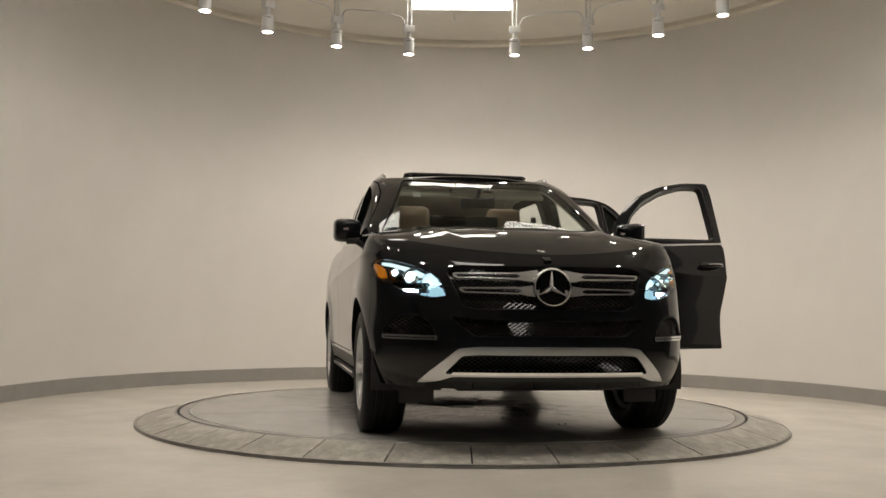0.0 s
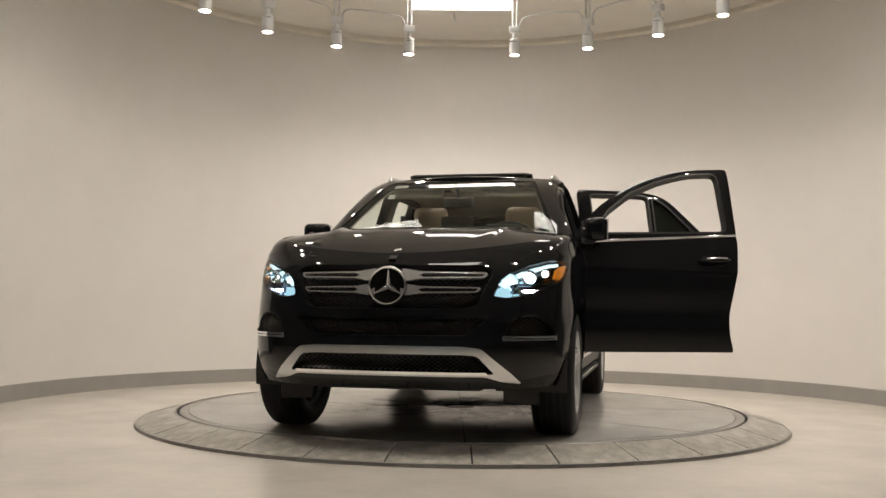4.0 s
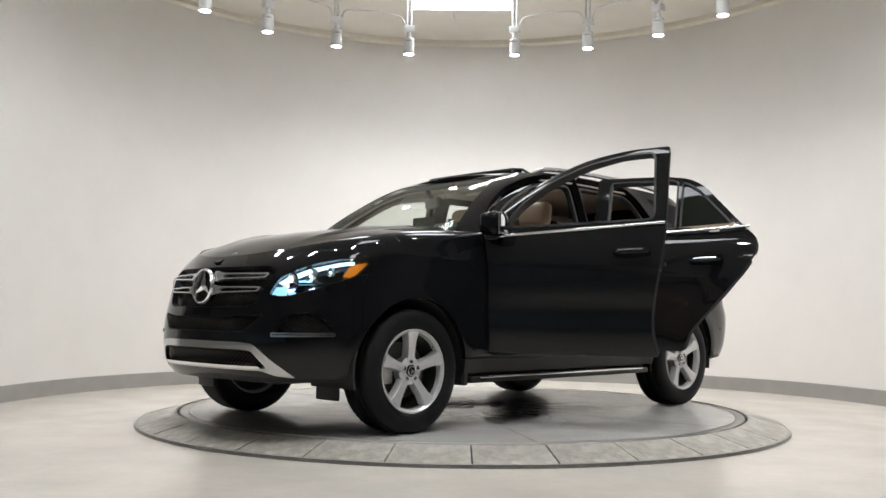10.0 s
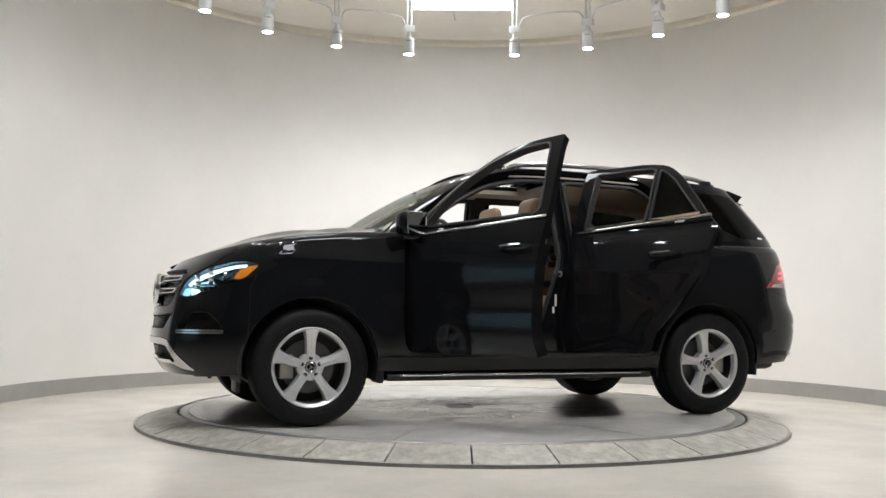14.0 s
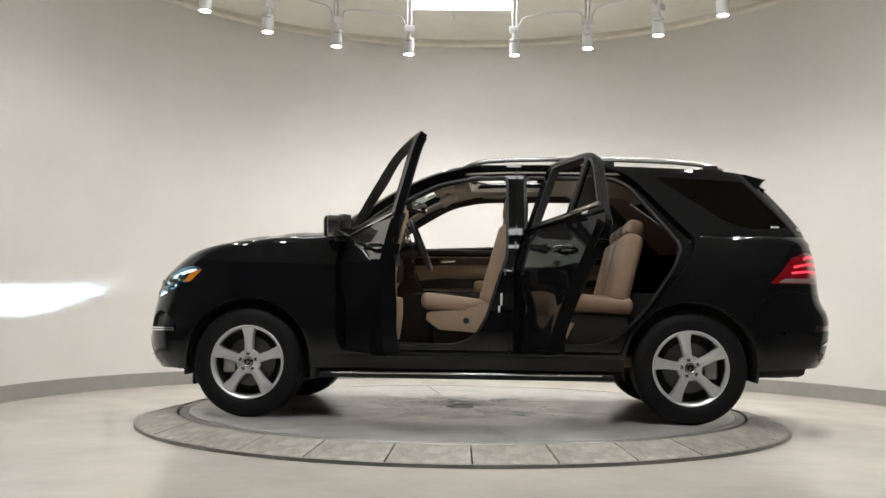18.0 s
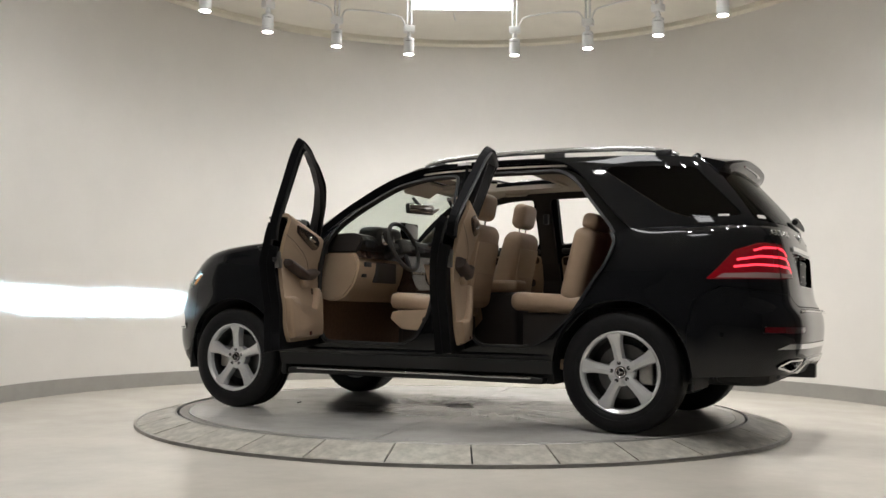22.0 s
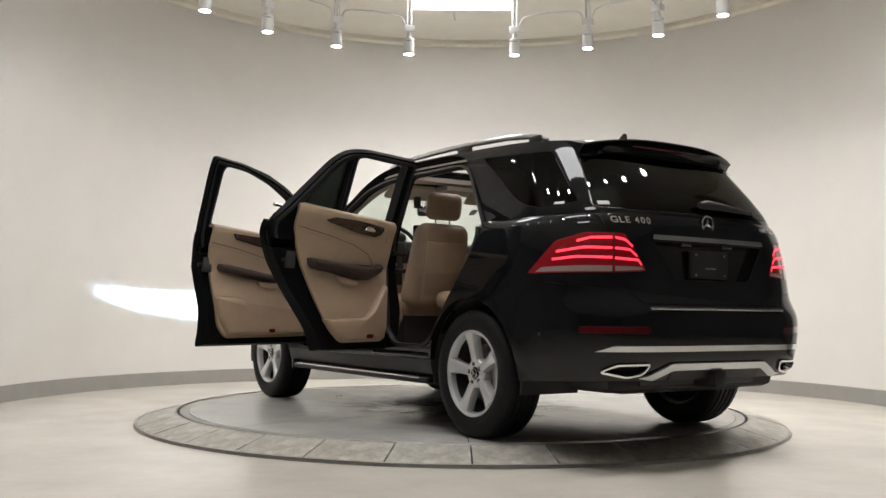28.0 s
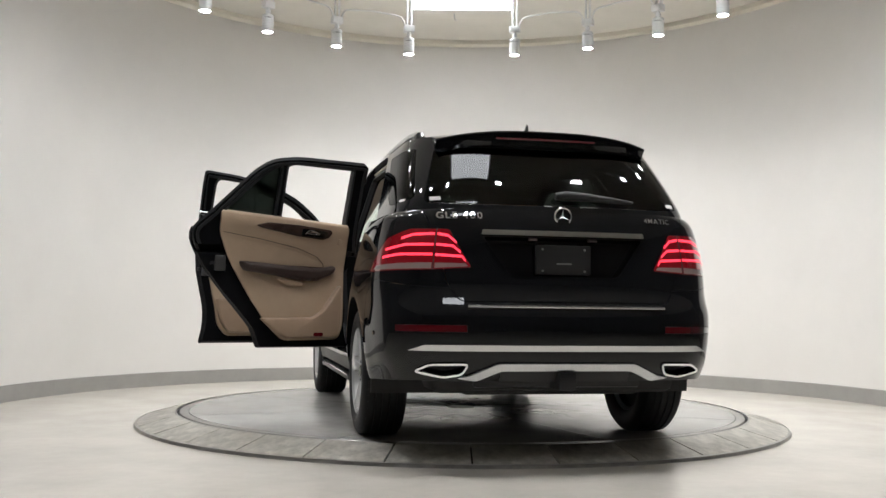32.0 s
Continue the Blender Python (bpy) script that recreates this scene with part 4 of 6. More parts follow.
# ---- wheels: built round z, the outer face up ----
def wheel(hx_, s, spin):
    M = Matrix.Translation((hx_, s * 0.82, HUBZ)) @ Matrix.Rotation(radians(-90 * s), 4, "X") @ Matrix.Rotation(radians(spin), 4, "Z")
    bm = bmesh.new()
    # barrel and lip
    lathe(bm, [(0.236, -0.10), (0.243, -0.10), (0.236, 0.0), (0.232, 0.095), (0.247, 0.112), (0.247, 0.118), (0.240, 0.121), (0.226, 0.108), (0.222, 0.085), (0.222, -0.08)], 48, closed=True)
    # five tapered spokes with a raised middle
    for k in range(5):
        R = Matrix.Rotation(radians(90 + 72 * k), 4, "Z")
        st = [(0.035, 0.036, 0.090), (0.07, 0.030, 0.096), (0.12, 0.030, 0.102), (0.17, 0.034, 0.108), (0.205, 0.043, 0.113), (0.232, 0.055, 0.116)]
        rows = []
        for r, w, z in st:
            ring_ = [(-w, z - 0.055), (-w * 0.97, z - 0.016), (-w * 0.80, z - 0.003), (0.0, z + 0.005), (w * 0.80, z - 0.005), (w * 0.97, z - 0.02), (w, z - 0.055)]
            rows.append([bm.verts.new(R @ Vector((r, t, zz))) for t, zz in ring_])
        for A, B in zip(rows, rows[1:]):
            for a in range(6):
                bm.faces.new((A[a], B[a], B[a + 1], A[a + 1]))
        bm.faces.new(rows[0][::-1])
        bm.faces.new(rows[-1])
    lathe(bm, [(0.0, 0.088), (0.078, 0.088), (0.084, 0.082), (0.084, 0.03), (0.0, 0.03)], 40)
    w = part("wheel", fixn(bm), M_ALLOY, car, "five-spoke silver alloy wheel", 32)
    w.matrix_basis = M
    # tyre
    prof = [(0.240, -0.105), (0.262, -0.122), (0.305, -0.1285), (0.340, -0.120), (0.358, -0.104), (0.364, -0.09)]
    for g in (-0.06, -0.02, 0.02, 0.06):
        prof += [(0.366, g - 0.006), (0.358, g - 0.005), (0.358, g + 0.005), (0.366, g + 0.006)]
    prof += [(0.364, 0.09), (0.358, 0.104), (0.352, 0.110), (0.350, 0.1115), (0.338, 0.121), (0.305, 0.1285), (0.285, 0.1275), (0.283, 0.1255), (0.268, 0.1245), (0.262, 0.122), (0.248, 0.112), (0.240, 0.105)]
    part("tyre", fixn(lathe(bmesh.new(), prof, 72, closed=True)), M_TYRE, w, "black road tyre", 30)
    bm = bmesh.new()
    for k in range(60):
        for sd in (-1, 1):
            box(bm, 0.345, 0.3635, -0.006, 0.006, *sorted((sd * 0.080, sd * 0.098)), m=Matrix.Rotation(2 * math.pi * (k + 0.25 * sd) / 60, 4, "Z"))
    tagged(part("tread_blocks", bm, M_TYRE, w), kind="stuff")
    bm = lathe(bmesh.new(), [(0.0, 0.102), (0.024, 0.1015), (0.032, 0.099), (0.036, 0.094), (0.036, 0.086), (0.0, 0.086)], 28)
    cap = part("hub_cap", fixn(bm), M_GLOSS, w, "round hub cap")
    bm = bmesh.new()
    lathe(bm, [(0.024, 0.1015), (0.027, 0.104), (0.031, 0.1015), (0.027, 0.0995)], 28, closed=True)
    for k in range(3):
        R = Matrix.Rotation(radians(90 + 120 * k), 4, "Z")
        poly = [R @ Vector(q) for q in ((0, -0.0045, 0.1035), (0.025, 0, 0.103), (0, 0.0045, 0.1035))]
        lo = [R @ Vector(q) for q in ((0, -0.0045, 0.1005), (0.025, 0, 0.1005), (0, 0.0045, 0.1005))]
        a, b = [bm.verts.new(p) for p in poly], [bm.verts.new(p) for p in lo]
        bm.faces.new(a)
        for i in range(3):
            bm.faces.new((a[i], b[i], b[(i + 1) % 3], a[(i + 1) % 3]))
    part("emblem", fixn(bm), M_CHROME, w)
    for k in range(5):
        R = Matrix.Rotation(radians(54 + 72 * k + 36), 4, "Z")
        bm = bmesh.new()
        lathe(bm, [(0.0, 0.0985), (0.0100, 0.0985), (0.0125, 0.0965), (0.0125, 0.08), (0.0, 0.08)], 14, R @ Matrix.Translation((0.056, 0, 0)))
        part("lug_bolt", fixn(bm), M_PLASTIC, w)
    bm = lathe(bmesh.new(), [(0.07, 0.012), (0.165, 0.012), (0.165, -0.012), (0.07, -0.012)], 40, closed=True)
    lathe(bm, [(0.0, 0.03), (0.075, 0.03), (0.08, -0.02), (0.0, -0.02)], 32)
    part("brake_disc", fixn(bm), M_DISCB, w)
    bm = bmesh.new()
    lathe(bm, [(0.0, -0.03), (0.222, -0.03), (0.222, -0.04), (0.0, -0.04)], 32)
    part("backing_plate", fixn(bm), M_UNDER, w)
    # thin dark lining added, so the gaps between the spokes stay dark
    bm = lathe(bmesh.new(), [(0.2215, -0.078), (0.2215, 0.074), (0.2195, 0.074), (0.2195, -0.078)], 48, closed=True)
    part("barrel_wall", fixn(bm), M_UNDER, w, "thin dark lining added inside the rim barrel")
    bm = soft_box(bmesh.new(), 0.095, 0.185, -0.075, 0.075, -0.03, 0.045, 0.015)
    c = part("caliper", fixn(bm), M_STEEL, w)
    c.rotation_euler = (0, 0, radians((180 if s > 0 else 0) - spin + (0 if hx_ > 0 else 180) + 180))
    bm = tube(bmesh.new(), [Vector((0.222, 0.03, 0.092)), Vector((0.205, 0.028, 0.105))], 0.004, 8)
    v = part("valve", bm, M_PLASTIC, w)
    v.rotation_euler = (0, 0, radians(-112))
    return w


wheel(HUBX, 1, -36)
wheel(HUBX, -1, 20)
wheel(-HUBX, 1, -26)
wheel(-HUBX, -1, 40)

# ---- open doors of the driver's side ----
def trim_y(x, z):
    """The inner face of a door, under the window."""
    return float(half_width(np.array(x), np.array(z))) - 0.096


def trim_skin(x0, x1):
    """That face as a skin, folded outwards into a ledge along the window."""
    rows = []
    for k in range(32):
        row = []
        for i in range(25):
            x = x1 + (x0 - x1) * i / 24
            zt = float(belt_z(x)) + 0.010
            if k < 28:
                u = k / 27
                z = 0.47 + (zt - 0.47) * u
                row.append((x, trim_y(x, z) + 0.006 * max(0.0, (z - zt + 0.03) / 0.03) ** 2, z))
            else:
                row.append((x, trim_y(x, zt) + (0.011, 0.022, 0.040, 0.062)[k - 28], zt + (0.004, 0.006, 0.006, 0.0055)[k - 28]))
        rows.append(row)
    P = np.array(rows)
    N = np.cross(np.gradient(P, axis=0), np.gradient(P, axis=1))
    N /= np.linalg.norm(N, axis=-1, keepdims=True) + 1e-12
    if N[5, 5, 1] < 0:
        N = -N
    return [f if (Vector(f[1][:3]) - Vector(f[0][:3])).cross(Vector(f[3][:3]) - Vector(f[0][:3])).dot(Vector(f[0][3:])) > 0 else f[::-1] for f in grid_faces(P, N, False)]


def pad(name, poly, depth, height, r, material, parent, label=""):
    """A padded or moulded piece on a door's inner face, with rounded edges."""
    poly = rounded(poly, max(r, 0.012), 3)
    bm = bmesh.new()
    prev = None
    for ins, h in ((0.0, 0.0), (0.0, height * 0.45), (r * 0.3, height * 0.8), (r * 0.65, height * 0.95), (r, height)):
        ring_ = [bm.verts.new((x, trim_y(x, z) - depth - h, z)) for x, z in (offset(poly, -ins) if ins else poly)]
        if prev:
            for a in range(len(ring_)):
                b = (a + 1) % len(ring_)
                bm.faces.new((prev[a], prev[b], ring_[b], ring_[a]))
        else:
            bm.faces.new(ring_)
        prev = ring_
    bm.faces.new(prev)
    bmesh.ops.triangulate(bm, faces=[f for f in bm.faces if len(f.verts) > 4])
    return part(name, fixn(bm), material, parent, label, 50)


def door_open(skin, wins, hinge, angle, lean, front):
    f = skin
    for w in wins:
        _, f = cut(f, w, side_view, lambda c: True)
    d = shell("door", f, 0.042, M_PAINT, car, "glossy black door swung open")
    H = Matrix.Translation((*hinge, 0.8))
    d.matrix_basis = Matrix.Translation((0, 0, 0.012)) @ H @ Matrix.Rotation(radians(-angle), 4, "Z") @ Matrix.Rotation(radians(lean), 4, "X") @ H.inverted()
    P = lambda *a, **k: patch(a[0], a[1], LEFT, a[2], a[3], a[4], d, *a[5:], **k)
    low = [q for q in (FD if front else RD)]
    under, _ = cut(skin, [(2, 0.3), (2, 1.20), (-2, 1.222), (-2, 0.3)], side_view, lambda c: True)
    ring_, _ = cut(under, offset(low, -0.004), side_view, lambda c: True)
    shell("inner_frame", moved([g for g in ring_ if all(p[2] < 1.10 for p in g)], 0.043), 0.05, M_EDGE, d, "black inner door frame")
    # rubber seals round the frame
    big, _ = cut(skin, offset(low, -0.016), side_view, lambda c: True)
    _, seal = cut(big, offset(low, -0.034), side_view, lambda c: True)
    shell("door_seal", moved([g for g in seal], 0.040), 0.014, M_PLASTIC, d)
    for w in wins:
        big, _ = cut(skin, offset(w, 0.010), side_view, lambda c: True)
        _, seal = cut(big, offset(w, -0.003), side_view, lambda c: True)
        shell("window_seal", moved(seal, -0.002), 0.052, M_PLASTIC, d)
    if front:
        trim = rounded([(0.74, 0.505), (0.77, 0.60), (0.775, 1.05), (0.76, 1.26), (-0.25, 1.30), (-0.255, 1.10), (-0.215, 0.88), (-0.185, 0.70), (-0.165, 0.58), (-0.10, 0.50)], 0.04)
        wood = [(-0.08, 1.222), (0.20, 1.212), (0.486, 1.192), (0.60, 1.17), (0.61, 1.13), (0.57, 1.108), (0.48, 1.105), (0.20, 1.145), (-0.04, 1.182)]
        arm = [(-0.17, 1.012), (-0.08, 1.008), (0.32, 0.957), (0.58, 0.985), (0.625, 0.965), (0.60, 0.935), (0.49, 0.90), (0.28, 0.898), (0.05, 0.93), (-0.165, 0.965)]
        pocket = [(-0.185, 0.78), (0.02, 0.782), (0.07, 0.75), (0.10, 0.70), (0.40, 0.675), (0.50, 0.70), (0.66, 0.86), (0.735, 0.82), (0.73, 0.60), (0.70, 0.525), (-0.09, 0.525), (-0.15, 0.61), (-0.175, 0.70)]
        grab = [(0.20, 0.90), (0.42, 0.893), (0.40, 0.855), (0.30, 0.845), (0.22, 0.865)]
        lever = [(0.27, 1.158), (0.28, 1.182), (0.36, 1.178), (0.44, 1.158), (0.42, 1.146)]
        cup = [(0.25, 1.142), (0.25, 1.190), (0.38, 1.186), (0.56, 1.165), (0.56, 1.125), (0.45, 1.128)]
        red = [(0.28, 0.535), (0.34, 0.535), (0.34, 0.562), (0.28, 0.562)]
        seam = [(-0.25, 1.15), (0.0, 1.12), (0.25, 1.075), (0.42, 1.025), (0.475, 0.985), (0.48, 0.96)]
        small = [(0.55, 0.805), (0.55, 0.85), (0.60, 0.85), (0.60, 0.805)]
    else:
        trim = rounded([(-0.46, 0.505), (-0.43, 0.60), (-0.425, 1.10), (-0.43, 1.285), (-1.335, 1.345), (-1.33, 1.20), (-1.25, 1.03), (-1.08, 0.76), (-0.95, 0.58), (-0.86, 0.50)], 0.04)
        wood = [(-1.10, 1.252), (-1.02, 1.274), (-0.80, 1.268), (-0.565, 1.246), (-0.55, 1.225), (-0.57, 1.195), (-0.617, 1.178), (-0.80, 1.195), (-1.06, 1.238)]
        arm = [(-1.19, 1.02), (-1.09, 1.015), (-0.62, 0.985), (-0.52, 1.008), (-0.495, 0.99), (-0.515, 0.955), (-0.63, 0.902), (-0.74, 0.90), (-0.90, 0.925), (-1.15, 0.957)]
        pocket = [(-1.03, 0.65), (-0.90, 0.652), (-0.66, 0.658), (-0.60, 0.70), (-0.465, 0.88), (-0.445, 0.86), (-0.45, 0.60), (-0.475, 0.52), (-0.85, 0.515), (-0.935, 0.565)]
        grab = [(-0.92, 0.915), (-0.72, 0.893), (-0.74, 0.862), (-0.84, 0.865)]
        lever = [(-0.76, 1.212), (-0.74, 1.238), (-0.69, 1.236), (-0.645, 1.216), (-0.66, 1.205)]
        cup = [(-0.78, 1.20), (-0.78, 1.248), (-0.60, 1.236), (-0.585, 1.215), (-0.61, 1.192)]
        red = [(-0.66, 0.53), (-0.59, 0.53), (-0.59, 0.556), (-0.66, 0.556)]
        seam = [(-1.31, 1.20), (-1.05, 1.165), (-0.78, 1.115), (-0.64, 1.065), (-0.59, 1.02), (-0.58, 0.995)]
        small = [(-0.50, 1.15), (-0.50, 1.19), (-0.47, 1.19), (-0.47, 1.15)]
    x0, x1 = (0.80, -0.30) if front else (-0.40, -1.38)
    ins, _ = cut(trim_skin(x0, x1), trim, side_view, lambda c: True)
    tp = shell("trim_panel", ins, 0.02, M_BEIGE2, d, "beige leather-look door trim")
    pad("wood_insert", wood, 0.018, 0.016, 0.008, M_WOOD, d, "dark wood trim insert")
    pad("armrest", arm, 0.018, 0.060, 0.028, M_ARM, d, "dark brown padded armrest")
    pad("pocket", pocket, 0.018, 0.042, 0.018, M_BEIGE, d, "beige map pocket")
    pad("grab_shell", grab, 0.018, 0.030, 0.012, M_BEIGE2, d)
    pad("handle_cup", cup, 0.032, 0.004, 0.003, M_GLOSS, d)
    pad("door_lever", lever, 0.034, 0.016, 0.006, M_CHROME, d, "chrome door lever")
    pad("door_reflector", red, 0.059, 0.005, 0.002, M_REDDARK, d, "small red reflector")
    pad("switch", small, 0.018, 0.006, 0.002, M_GLOSS if front else M_BEIGE2, d)
    part("seam", tube(bmesh.new(), [(x, trim_y(x, z) - 0.0205, z) for x, z in seam], 0.0022, 6), M_ARM, d, "", 60)
    part("seam", tube(bmesh.new(), [(x, trim_y(x, z - 0.02) - 0.0205, z - 0.02) for x, z in seam[:-1]], 0.0016, 6), M_BEIGE, d, "", 60)
    # outside
    x0, x1 = (0.78, -0.315) if front else (-0.345, -1.44)
    belt_strip(1, x0, x1, d)
    hx0 = -0.13 if front else -1.16
    w = float(half_width(np.array(hx0), np.array(1.06)))
    bm = bmesh.new()
    tube(bm, [(hx0 - 0.11, w - 0.004, 1.075), (hx0 - 0.095, w + 0.03, 1.075), (hx0 - 0.05, w + 0.042, 1.074), (hx0 + 0.05, w + 0.042, 1.070), (hx0 + 0.095, w + 0.03, 1.067), (hx0 + 0.11, w - 0.004, 1.066)], [0.008, 0.012, 0.0135, 0.0135, 0.012, 0.008], 12)
    hnd = part("door_handle", fixn(bm), M_PAINT, d, "black door handle with chrome strip", 60)
    bm = tube(bmesh.new(), [(hx0 - 0.075, w + 0.05, 1.088), (hx0, w + 0.056, 1.087), (hx0 + 0.075, w + 0.05, 1.083)], 0.004, 8)
    part("handle_strip", bm, M_CHROME, hnd)
    patch("handle_hollow", rounded([(hx0 - 0.09, 1.035), (hx0 - 0.09, 1.10), (hx0 + 0.09, 1.10), (hx0 + 0.09, 1.035)], 0.03), LEFT, -0.0015, 0.003, M_GLOSS, d)
    # latch on the shut edge, hinges on the other
    xl = -0.265 if front else -1.315
    zl = 1.0
    bm = box(bmesh.new(), xl - 0.02, xl + 0.05, 0.84, 0.885, zl - 0.05, zl + 0.05, 0.006)
    part("latch", bm, M_DISCB, d, "steel door latch")
    bm = box(bmesh.new(), xl - 0.05, xl - 0.02, 0.855, 0.875, zl - 0.012, zl + 0.012, 0.003)
    part("latch_hook", bm, M_PLASTIC, d)
    for z in (0.62, 1.0):
        bm = box(bmesh.new(), hinge[0] - 0.09, hinge[0] + 0.02, 0.875, 0.905, z - 0.03, z + 0.03, 0.006)
        part("hinge", bm, M_PAINT, d)
    return d


dF = door_open(doors["LF"], [FW], (0.808, 0.906), 67.5, -1.8, True)
dR = door_open(doors["LR"], [RW, RQ], (-0.375, 0.89), 70.0, 2.0, False)
ins, _ = cut(UPPER, offset(RQ, 0.004), side_view, LEFT)
shell("quarter_glass", moved(ins, 0.014), 0.005, M_TINT, dR, "tinted fixed quarter glass")
bm = box(bmesh.new(), -1.235, -1.165, 0.838, 0.841, 1.282, 1.312)
bmesh.ops.rotate(bm, cent=(-1.2, 0.84, 1.297), matrix=Matrix.Rotation(radians(24), 3, "X"), verts=bm.verts[:])
part("sticker", bm, M_PAPER, dR, "small white sticker")


# ---- door mirrors ----
def door_mirror(parent, s):
    bm = bmesh.new()
    soft_box(bm, 0.675, 0.81, *sorted((s * 0.875, s * 1.07)), 1.175, 1.345, 0.042)
    for v in bm.verts:
        f = (v.co.x - 0.675) / 0.135
        v.co.z = 1.26 + (v.co.z - 1.26) * (1 - 0.20 * max(0, f)) - 0.0
        v.co.y = s * (0.98 + (abs(v.co.y) - 0.98) * (1 - 0.18 * max(0, f)))
    m = part("door_mirror", fixn(bm), M_PAINT, parent, "black door mirror", 60)
    bm = soft_box(bmesh.new(), 0.665, 0.678, *sorted((s * 0.892, s * 1.053)), 1.19, 1.33, 0.004)
    part("mirror_glass", bm, M_MIRROR, m, "mirror glass")
    bm = bmesh.new()
    soft_box(bm, 0.72, 0.80, *sorted((s * 0.85, s * 0.98)), 1.165, 1.21, 0.015)
    part("mirror_arm", bm, M_PLASTIC, m)
    bm = bmesh.new()
    v = [bm.verts.new(q) for q in ((0.80, s * 0.868, 1.235), (0.66, s * 0.875, 1.235), (0.66, s * 0.84, 1.315), (0.80, s * 0.856, 1.235), (0.66, s * 0.862, 1.235), (0.66, s * 0.828, 1.315))]
    for q in ((0, 1, 2), (3, 5, 4), (0, 3, 4, 1), (1, 4, 5, 2), (2, 5, 3, 0)):
        bm.faces.new([v[i] for i in q])
    part("mirror_base", fixn(bm), M_PLASTIC, m)
    bm = tube(bmesh.new(), [(0.811, s * 0.97, 1.262), (0.800, s * 1.015, 1.262), (0.775, s * 1.05, 1.262)], 0.008, 8)
    part("indicator", bm, M_PALELENS, m)
    return m


door_mirror(dF, 1)
door_mirror(car, -1)


def meet_x(inside, y, z, end):
    """The x of the skin in front (end 1) or behind (end -1) at y, z."""
    lo, hi = 0.0, 2.7
    for _ in range(24):
        mid = (lo + hi) / 2
        if inside(np.array(end * mid), np.array(y), np.array(z)) < 0:
            lo = mid
        else:
            hi = mid
    return end * lo


def radial_y(x, z):
    """The half width of the lower skin at x, z."""
    lo, hi = 0.0, 1.1
    for _ in range(24):
        mid = (lo + hi) / 2
        if in_lower(np.array(x), np.array(mid), np.array(z)) < 0:
            lo = mid
        else:
            hi = mid
    return lo


def rear_x(y, z):
    """The outermost skin at the tail."""
    return min(meet_x(in_lower, y, z, -1), meet_x(in_upper, y, z, -1))


def inside_poly(p, poly):
    c = False
    for i in range(len(poly)):
        (x1, y1), (x2, y2) = poly[i - 1], poly[i]
        if (y1 > p[1]) != (y2 > p[1]) and p[0] < (x2 - x1) * (p[1] - y1) / (y2 - y1) + x1:
            c = not c
    return c


def lattice(name, poly, depth, pitch, parent, end=1, w=0.006):
    """A diamond mesh in a front opening, as thin crossing bars."""
    bm = bmesh.new()
    v0, v1 = min(p[1] for p in poly), max(p[1] for p in poly)
    u0, u1 = min(p[0] for p in poly), max(p[0] for p in poly)
    n = int((u1 - u0) / pitch) + 6
    runs = []
    for s in (-1, 1):
        for k in range(-6, n):
            run = []
            for i in range(13):
                z = v0 + (v1 - v0) * i / 12
                y = u0 + k * pitch + s * (z - (v0 + v1) / 2) * 1.5
                if inside_poly((y, z), poly):
                    run.append((y, z))
                else:
                    runs.append(run)
                    run = []
            runs.append(run)
    runs = [r for r in runs if len(r) > 1]
    flat = np.array([q for r in runs for q in r])
    lo, hi = np.zeros(len(flat)), np.full(len(flat), 2.7)
    for _ in range(26):
        mid = (lo + hi) / 2
        ins = in_lower(end * mid, flat[:, 0], flat[:, 1]) < 0
        lo, hi = np.where(ins, mid, lo), np.where(ins, hi, mid)
    k = 0
    for r in runs:
        tube(bm, [Vector((end * (lo[k + i] - depth), q[0], q[1])) for i, q in enumerate(r)], w / 2, 4)
        k += len(r)
    return part(name, fixn(bm), M_GLOSS, parent)


def star(bm, r, ring_r, depth, M):
    lathe(bm, [(r - 2 * ring_r, 0), (r - ring_r * 1.6, depth * 0.8), (r - ring_r * 0.7, depth), (r, depth * 0.5), (r, 0)], 48, M, closed=True)
    for k in range(3):
        R = M @ Matrix.Rotation(radians(90 + 120 * k), 4, "Z")
        q = [(0, 0, depth * 1.1), (0.0, -0.16 * r, 0), (r - ring_r, 0, depth * 0.55), (0.0, 0.16 * r, 0)]
        v = [bm.verts.new(R @ Vector(c)) for c in q]
        for f in ((0, 1, 2), (0, 2, 3), (0, 3, 1)):
            bm.faces.new([v[i] for i in f])
    return bm


AIMX = Matrix.Rotation(radians(90), 4, "Z") @ Matrix.Rotation(radians(90), 4, "X")     # z of a part turned to the car's front

# ---- front ----
g_back = shell("grille", grille, 0.06, M_MESH, car, "black mesh grille behind silver bars", open_front=True)
lattice("grille_mesh", offset(GRILLE, -0.004), 0.035, 0.032, g_back)
for s in (-1, 1):
    for dz, ye in ((0.0, 0.515), (-0.078, 0.485)):
        bar = [(0.07, 0.872 + dz), (0.07, 0.940 + dz), (0.12, 0.932 + dz), (0.18, 0.923 + dz), (ye, 0.921 + dz), (ye + 0.006, 0.908 + dz), (ye - 0.012, 0.893 + dz), (0.18, 0.887 + dz), (0.12, 0.877 + dz)]
        slot = [(0.165, 0.904 + dz), (0.19, 0.894 + dz), (ye - 0.024, 0.899 + dz), (ye - 0.010, 0.909 + dz), (ye - 0.010, 0.914 + dz), (0.19, 0.916 + dz)]
        f = (lambda q: q) if s > 0 else mirror_poly
        ins, _ = cut(LOWER, f(rounded(bar, 0.006)), end_view, FRONT)
        _, ins = cut(ins, f(slot), end_view, FRONT)
        shell("grille_bar", moved(ins, -0.006), 0.028, M_SATIN, g_back, "double silver grille bar")
